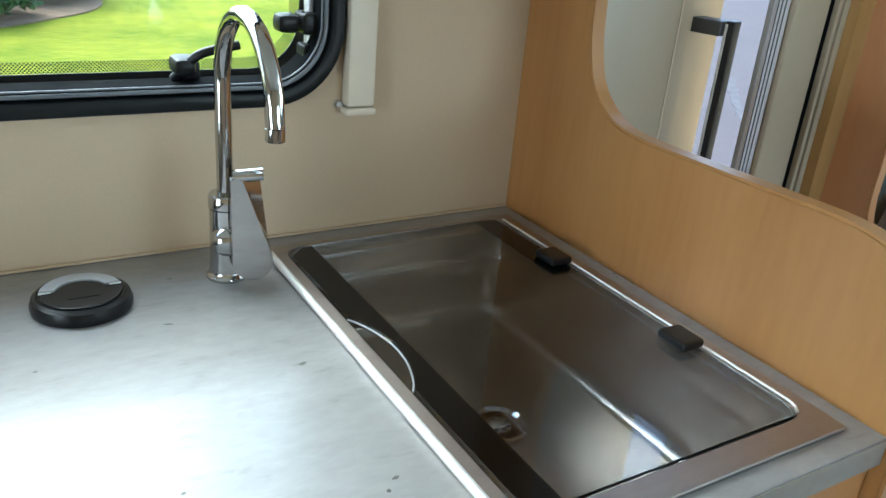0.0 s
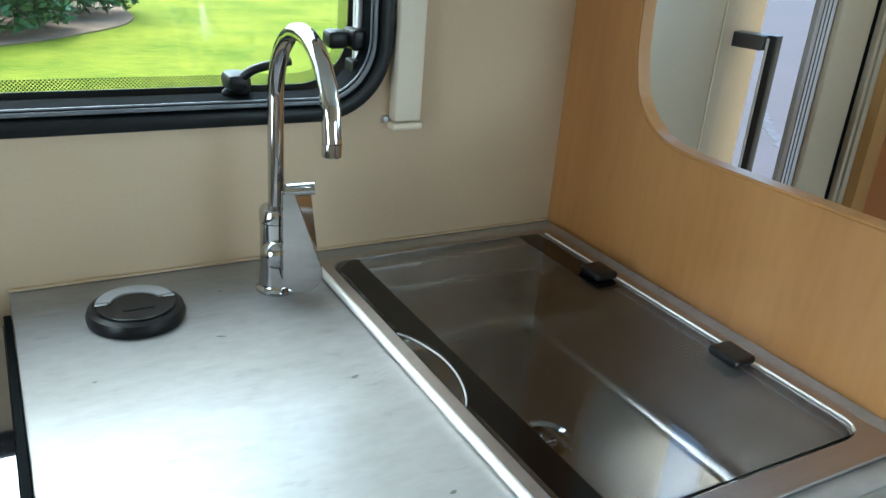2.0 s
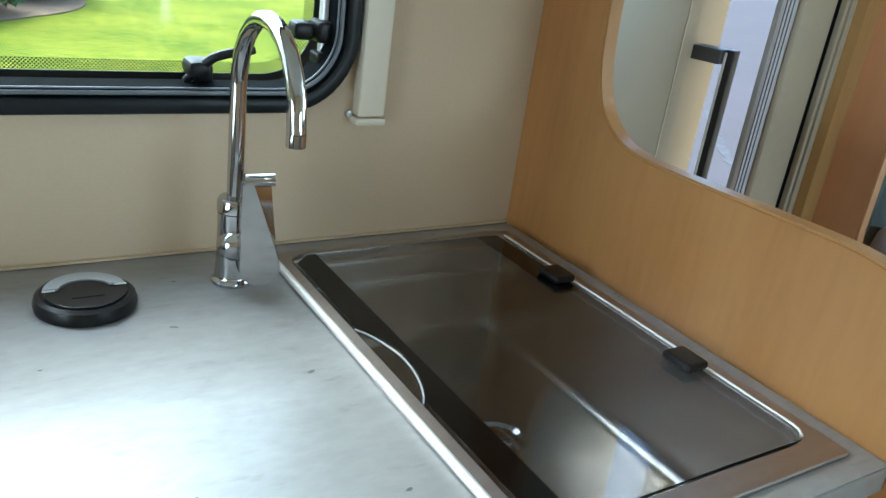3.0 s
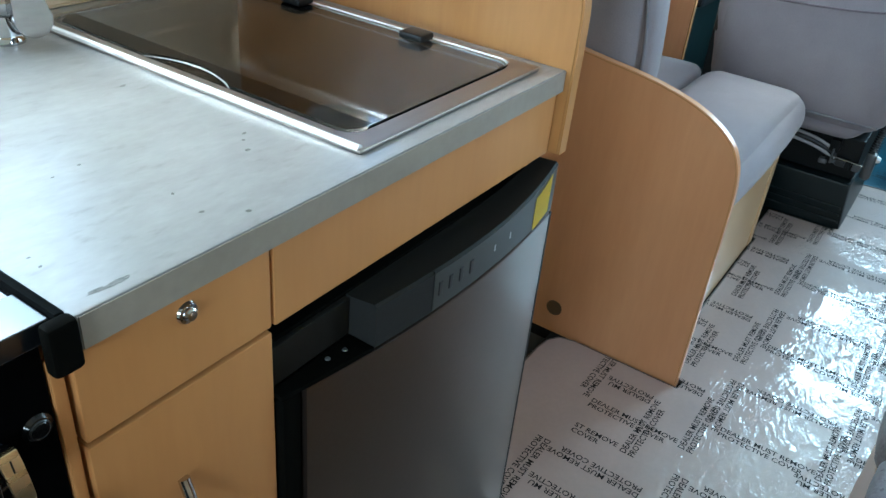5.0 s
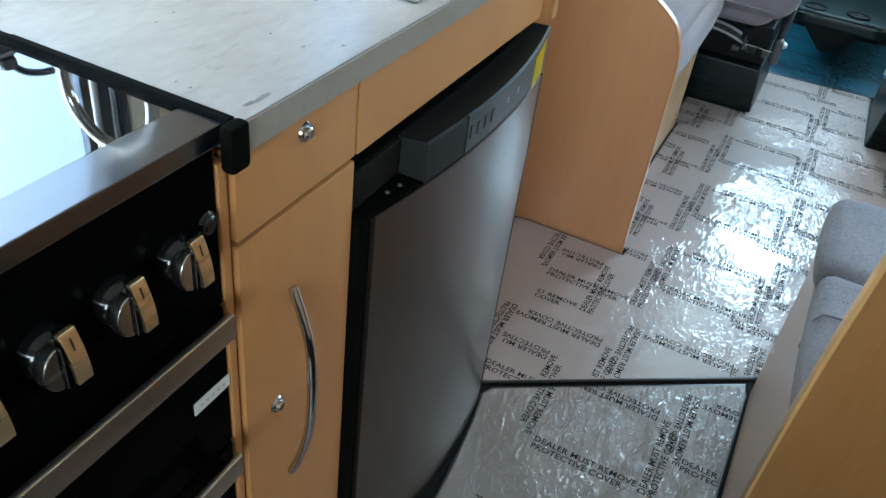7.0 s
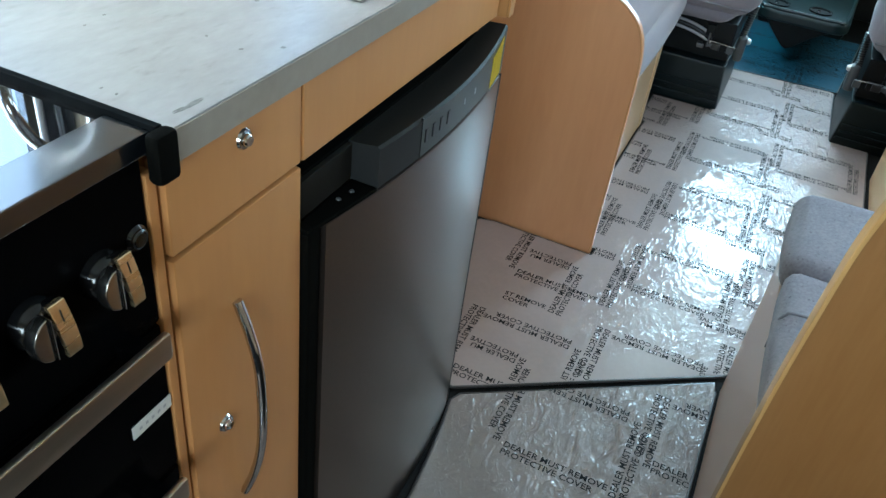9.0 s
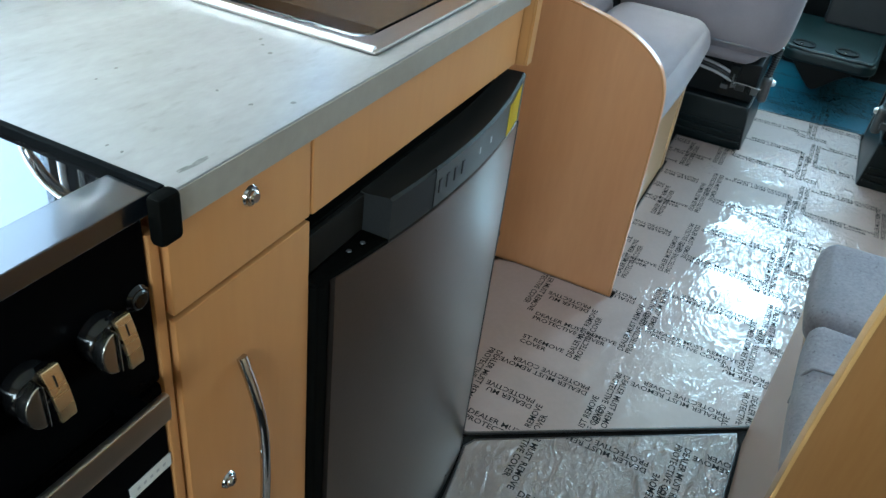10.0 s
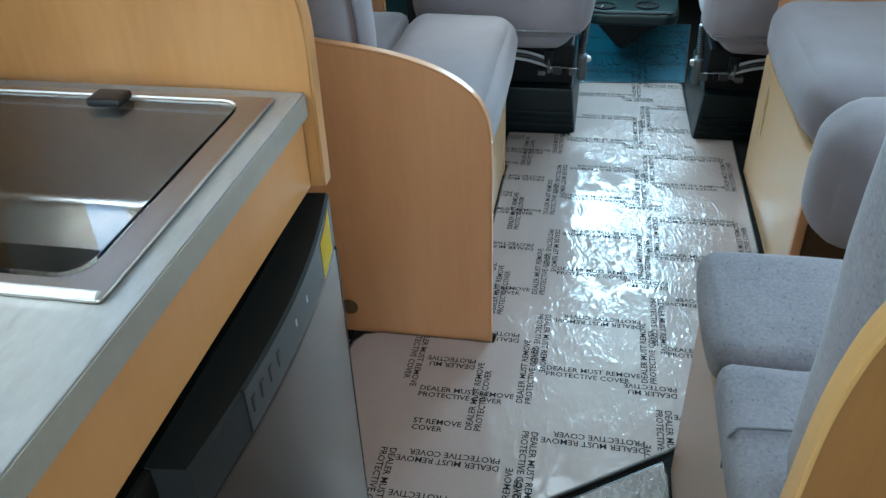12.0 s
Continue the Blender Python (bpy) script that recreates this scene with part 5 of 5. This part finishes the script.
# ---- nearest bench beside the aisle ----
bn = thing("dinette_bench", (0.05, -1.5, 0.0), "beech dinette bench with a tall end panel", "bench")
eo = [tuple(p[:2]) for p in smooth_line([(-1.05, 0.0), (-1.051, 0.3), (-1.054, 0.5), (-1.06, 0.65), (-1.068, 0.76), (-1.091, 0.85), (-1.146, 0.94), (-1.226, 0.99), (-1.346, 1.01)], 5)]
# panel's shaded side is painted in with the darker beech
part("end_panel", prism(eo + [(-2.12, 1.02), (-2.12, 0.0)], "x", -0.235, -0.2095), "beech_shaded", bn)
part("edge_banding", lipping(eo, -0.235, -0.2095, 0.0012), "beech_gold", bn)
part("base_front", boxed(-0.209, 0.345, -1.08, -1.064, 0.001, 0.4, bevel=0.002), "base_pink", bn)
part("base_end", boxed(0.329, 0.345, -2.1, -1.0805, 0.001, 0.4), "beech_pale", bn)
part("base_top", boxed(-0.209, 0.3285, -2.1, -1.0805, 0.382, 0.401), "beech_pale", bn)
soft("seat_cushion", "speckled grey fabric dinette seat cushion", "cushion", cushion(0.15, 0.42, -2.09, -1.06, 0.402, 0.475, 0.028, 0.01, seed=7, cuts=16), "fabric_speckled")
s6 = soft("seat_cushion", "speckled grey fabric inner seat pad", "cushion", cushion(-0.205, 0.147, -2.09, -1.0625, 0.402, 0.472, 0.022, 0.006, seed=8, cuts=16), "fabric_speckled")
part("seam", tube(smooth_line([(0.006, -1.0605, 0.406), (0.008, -1.0605, 0.45), (0.01, -1.067, 0.4685), (0.012, -1.085, 0.475), (0.014, -1.2, 0.478), (0.014, -1.5, 0.479)], 6), 0.0022, 8), "piping", s6)
soft("back_cushion", "tall speckled grey fabric dinette back cushion", "cushion", cushion(-0.2, -0.03, -2.09, -1.108, 0.46, 1.1, 0.05, 0.015, about((-0.2, 0, 0.46), ry=-2), seed=9, cuts=16), "fabric_speckled")

# ---- cab ----


def cab_seat(cy, s, label):
    """A front seat seen from behind. s: +1 when the aisle lies towards -y."""
    t = thing("captain_chair", (1.928, cy, 0.0), label, "car seat", "cab seats")
    bx = prism([(cy - 0.25, 0.001), (cy + 0.25, 0.001), (cy + 0.235, 0.165), (cy - 0.235, 0.165)], "x", 1.768, 2.188, bevel=0.012)
    part("pedestal", bx, "pedestal_panel", t, "dark moulded seat pedestal")
    for k in range(3):
        part("pedestal_rib", boxed(1.7605, 1.7677, cy - 0.238 + 0.003 * k, cy + 0.238 - 0.003 * k, 0.028 + 0.024 * k, 0.037 + 0.024 * k, bevel=0.002), "pedestal_panel", t)
    part("recess", boxed(1.808, 2.173, cy - 0.23, cy + 0.23, 0.166, 0.3, bevel=0.006), "pedestal_black", t)
    for y in (cy - 0.18, cy + 0.18):
        part("slide_rail", boxed(1.785, 2.248, y - 0.015, y + 0.015, 0.205, 0.228, bevel=0.004), "plastic_black", t)
    part("seat_pan", cushion(1.818, 2.308, cy - 0.24, cy + 0.24, 0.305, 0.46, 0.05, 0.01, seed=11, cuts=10), "fabric", t)
    bb = cushion(1.688, 1.828, cy - 0.275, cy + 0.275, 0.365, 1.15, 0.065, 0.02, about((1.788, cy, 0.3), ry=-9), seed=12, cuts=14)
    for v in bb.verts:
        if v.co.z > 0.66:
            v.co.y = cy + (v.co.y - cy) * (1 - 1.9 * (v.co.z - 0.66) ** 1.45)
    bk = part("backrest", bb, "fabric", t, "tall grey fabric backrest")
    sm = [(1.685, cy - 0.25, 0.385), (1.669, cy - 0.1, 0.39), (1.669, cy + 0.1, 0.39), (1.685, cy + 0.25, 0.385)]
    part("seam", tube(smooth_line(sm, 6), 0.004, 8), "piping", bk)
    sm = [(1.618, cy - 0.27, 0.74), (1.596, cy - 0.12, 0.715), (1.593, cy + 0.12, 0.7), (1.616, cy + 0.27, 0.71)]
    part("seam", tube(smooth_line(sm, 6), 0.003, 8), "fabric_dark", bk)
    sk_ = cushion(1.703, 1.808, cy - 0.24, cy + 0.24, 0.318, 0.38, 0.028, 0.004, seed=13, cuts=10)
    for v in sk_.verts:
        v.co.y = cy + (v.co.y - cy) * (0.8 + 0.2 * min(1, max(0, (v.co.z - 0.32) / 0.06)))
    skp = part("skirt", sk_, "fabric", t)
    part("seam", tube(smooth_line([(1.701, cy - 0.22, 0.372), (1.697, cy, 0.374), (1.701, cy + 0.22, 0.372)], 6), 0.003, 8), "piping", skp)
    ys = cy - s * 0.258
    kn = part("recliner", boxed(1.808, 1.858, ys - 0.016, ys + 0.016, 0.175, 0.265, bevel=0.013, segs=3), "plastic_grey", t, "grey recliner knob beside the seat")
    part("knob_hub", lathe([(0.0, 0.012), (0.008, 0.011), (0.012, 0.0)], (1.823, ys - s * 0.0162, 0.25), 16, pose(0, 0, 0, 90 * s, 0, 0)), "silver_paint", kn)
    # ribbed gaiter up to the lever
    rows = [(0.009 if i % 2 else 0.0125) for i in range(28)]
    ln = [(1.833 - 0.0006 * i, ys + s * 0.004 - s * 0.0004 * i, 0.262 + 0.0042 * i) for i in range(28)]
    part("gaiter", tube(ln, 0.012, 10, None, rows), "plastic_black", t, "black ribbed lever gaiter")
    part("lever", boxed(1.798, 1.833, ys - 0.018, ys + 0.014, 0.385, 0.445, bevel=0.008), "plastic_grey", t)
    for k in range(3):
        pts = [(1.785 + 0.004 * k, cy + s * 0.2, 0.292 - 0.004 * k), (1.775, cy + s * 0.05, 0.293 - 0.011 * k), (1.778, cy - s * 0.08, 0.282 - 0.013 * k), (1.795, cy - s * 0.16, 0.25 - 0.012 * k)]
        part("cable", tube(smooth_line(pts, 6), 0.0052, 8), "plate_grey" if k != 1 else "plastic_black", t)
    rnd = random.Random(31)
    for k in range(7):
        y0, z0 = cy - s * rnd.uniform(0.13, 0.235), rnd.uniform(0.19, 0.29)
        part("bracket", boxed(1.783 + 0.004 * k % 0.02, 1.809, y0 - rnd.uniform(0.006, 0.018), y0 + rnd.uniform(0.006, 0.018), z0, z0 + rnd.uniform(0.012, 0.045), bevel=0.003), "plastic_grey" if k % 3 == 0 else "pedestal_black", t)
    part("link_rod", tube([(1.78, cy - s * 0.15, 0.236), (1.78, cy - s * 0.25, 0.231)], 0.0016, 8), "chrome", t, "thin bright link rod")
    part("catch_plate", boxed(1.775, 1.781, cy - s * 0.152 - 0.003, cy - s * 0.152 + 0.003, 0.212, 0.262, bevel=0.002), "plastic_grey", t)
    return t


cab_seat(-0.57, 1, "grey fabric passenger seat on a black pedestal")
cab_seat(-1.454, -1, "grey fabric driver seat on a black pedestal")

dc = thing("centre_console", (2.7, -1.0, 0.0), "dark moulded cab console with two cup holders", "console")
tray = prism(arc(2.43, -0.875, 0.06, 180, 90, 8) + [(2.95, -0.79), (2.95, -1.2)] + arc(2.43, -1.115, 0.06, 270, 180, 8), "z", 0.176, 0.222, bevel=0.014, segs=3)
part("tray", tray, "console_dark", dc)
part("lip", tube(smooth_line([(2.9, -0.8, 0.224), (2.44, -0.83, 0.224), (2.386, -0.875, 0.224), (2.384, -1.0, 0.224), (2.386, -1.115, 0.224), (2.44, -1.16, 0.224), (2.9, -1.19, 0.224)], 6), 0.008, 8), "console_dark", dc, "raised lip round the tray")
for cx, y in ((2.462, -0.892), (2.478, -1.055)):
    part("cup_holder", lathe([(0.045, 0.0), (0.046, 0.006), (0.038, 0.006), (0.034, -0.004), (0.0, -0.004)], (cx, y, 0.2225), 28), "pedestal_black", dc)
    part("cup_pin", lathe([(0.0, 0.012), (0.006, 0.01), (0.008, 0.004), (0.008, 0.0)], (cx - 0.012, y + 0.008, 0.2195), 14), "chrome", dc)
part("stalk", boxed(2.9, 3.0, -1.2, -0.82, 0.001, 0.1755, bevel=0.02), "pedestal_black", dc)
part("boot", prism([(-1.13, 0.1755), (-0.86, 0.1755), (-0.91, 0.12), (-0.955, 0.075), (-0.975, 0.066), (-0.995, 0.075), (-1.05, 0.125)], "x", 2.42, 2.71, bevel=0.006), "pedestal_black", dc, "black gaiter under the tray")
da = thing("dashboard", (3.25, -1.06, 0.3), "dark teal-black moulded dashboard", "dashboard")
dp = [tuple(p[:2]) for p in smooth_line([(3.05, 0.32), (2.98, 0.5), (2.93, 0.7), (2.95, 0.84), (3.05, 0.93), (3.25, 0.96), (3.48, 0.97)], 4)]
part("shell", prism(dp + [(3.49, 0.32)], "y", -2.12, -0.01, bevel=0.0), "plastic_teal", da)
part("footwell", boxed(3.3, 3.48, -2.12, -0.01, 0.001, 0.32, bevel=0.01), "plastic_black", da)
part("centre_panel", boxed(2.85, 3.06, -1.28, -0.93, 0.22, 0.75, bevel=0.02), "plastic_black", da)
cd = thing("cab_door", (2.4, -0.03, 0.1), "dark plastic cab door lining", "cab door", kind="structure")
part("lining", boxed(1.78, 2.85, -0.06, -0.004, 0.1, 0.83, bevel=0.02), "console_dark", cd)
part("armrest", boxed(2.1, 2.7, -0.11, -0.061, 0.5, 0.56, bevel=0.02), "plastic_black", cd)
part("window_frame", frame_strip([(1.84, 0.82), (2.83, 0.82), (2.67, 1.52), (1.84, 1.52)], [(1.88, 0.86), (2.77, 0.86), (2.63, 1.48), (1.88, 1.48)], "y", -0.02, 0.03), "rubber_black", cd)
p2 = part("pane", prism([(1.87, 0.85), (2.78, 0.85), (2.64, 1.49), (1.87, 1.49)], "y", 0.012, 0.016), "windscreen_glass", cd, smooth=False)
p2.visible_shadow = False
bp_ = thing("belt_pillar", (1.73, -0.06, 0.0), "dark cab pillar with seat belt and bright buckle", "pillar")
part("pillar", boxed(1.69, 1.765, -0.16, -0.04, 0.001, CEIL - 0.01, bevel=0.02), "console_dark", bp_)
part("belt_guide", boxed(1.675, 1.705, -0.32, -0.28, 0.55, 0.86, bevel=0.012), "plastic_black", bp_)
part("belt", boxed(1.689, 1.692, -0.335, -0.28, 0.25, 1.4), "rubber_black", bp_)
part("buckle", boxed(1.667, 1.675, -0.315, -0.288, 0.64, 0.675, bevel=0.003), "chrome", bp_)

# ---- protective mats ----
T = 0.008
MAIN = [(0.06, -0.57), (0.06, -0.385), (0.078, -0.368), (0.58, -0.359), (0.622, -0.364), (0.65, -0.382), (0.661, -0.42), (0.661, -0.685), (0.693, -0.689), (0.704, -0.618),
        (1.455, -0.62), (1.515, -0.622), (1.53, -0.598), (1.752, -0.6), (1.76, -0.806), (2.19, -0.802), (2.205, -0.812), (2.238, -1.185), (2.228, -1.2),
        (1.785, -1.205), (1.78, -1.332), (0.46, -1.318), (0.44, -1.12), (0.395, -1.062)]
NEAR = [(0.05, -0.592), (0.026, -0.581), (-0.036, -0.593), (-0.125, -0.605), (-0.206, -0.613), (-0.3, -0.618), (-1.3, -0.622), (-1.3, -1.04), (0.332, -1.056), (0.362, -1.05)]
CAB = [(2.215, -0.79), (2.92, -0.74), (2.92, -1.28), (2.245, -1.21)]


FULL = text_mesh(["DEALER MUST REMOVE", "PROTECTIVE COVER"], 0.0165)
SHORT = text_mesh(["ST REMOVE", "COVER"], 0.0165)
HALF = text_mesh(["DEALER MU", "PROTECTIVE"], 0.0165)
SCALE = 0.203 / float(FULL[0][:, 0].max())
# start of each printed block within one repeat, and the way it reads
CELL = [((0.487, -0.546), -90, FULL), ((0.588, -0.81), -90, FULL), ((0.688, -1.074), -90, FULL), ((0.386, -0.674), 0, FULL), ((0.477, -0.768), 0, FULL),
        ((0.575, -1.028), 0, FULL), ((0.675, -1.29), 0, FULL), ((0.303, -0.742), 90, FULL), ((0.39, -1.018), 90, FULL), ((0.49, -1.28), 90, FULL),
        ((0.319, -0.523), 180, FULL), ((0.402, -0.795), 180, FULL), ((0.5, -1.06), 180, FULL), ((0.578, -0.655), 90, HALF), ((0.551, -1.088), 90, HALF)]
EXTRA = [((0.392, -0.552), -90, SHORT)]
STEP = 0.378


def within(x, y, poly):
    """Which of the points lie inside the outline."""
    r_ = np.zeros(len(x), bool)
    for (x0, y0), (x1, y1) in zip(poly, poly[1:] + poly[:1]):
        if y0 != y1:
            r_ ^= ((y0 > y) != (y1 > y)) & (x < (x1 - x0) * (y - y0) / (y1 - y0) + x0)
    return r_


def printed(parent, poly, z, shift=(0, 0), missing=()):
    """Lettering repeated over a mat and cut off at its edge."""
    V, F = [], []
    for i in range(-5, 8):
        for (px, py), turn, (vs, fs) in [c for k, c in enumerate(CELL) if k not in missing] + (EXTRA if i in (0, 3) and not missing else []):
            o = Vector((px + STEP * i, py)) + Vector(shift)
            c, s = math.cos(radians(turn)), math.sin(radians(turn))
            xy = vs[:, :2] * SCALE
            x = o.x + xy[:, 0] * c - xy[:, 1] * s
            y = o.y + xy[:, 0] * s + xy[:, 1] * c
            ok = within(x, y, poly)
            if not ok.any():
                continue
            k = len(V)
            V += [(float(a), float(b), z) for a, b in zip(x, y)]
            F += [tuple(q + k for q in f) for f in fs if all(ok[q] for q in f)]
    me = bpy.data.meshes.new("printed_text")
    me.from_pydata(V, [], F)
    me.materials.append(MATS["ink"])
    o = new("printed_text", me)
    o.parent = parent
    o.matrix_parent_inverse = world_of(parent).inverted()
    return tagged(o, "repeated black warning print reading DEALER MUST REMOVE PROTECTIVE COVER", kind="stuff")


def floor_mat(poly, z, mat, label, shift=(0, 0), missing=()):
    cx, cy = sum(p[0] for p in poly) / len(poly), sum(p[1] for p in poly) / len(poly)
    t = thing("floor_mat", (cx, cy, z), label, "mat", "protected floor mats")
    part("carpet", prism(poly, "z", z + 0.0004, z + T, bevel=0.0035), mat, t)
    part("bound_edge", tube([(a, b, z + 0.004) for a, b in poly], 0.0038, 8, closed=True), "mat_edge", t)
    printed(t, poly, z + T + 0.0004, shift, missing)
    return t


floor_mat(MAIN, 0.0, "mat_film", "grey carpet mat under creased clear film, printed with warnings")
floor_mat(NEAR, 0.0, "mat_film_dim", "grey kitchen mat under creased clear film, printed with warnings", (-0.14, -0.168), (3, 13))
floor_mat(CAB, 0.0, "mat_film_blue", "blue-grey cab mat under printed clear film", (0.05, 0.0))
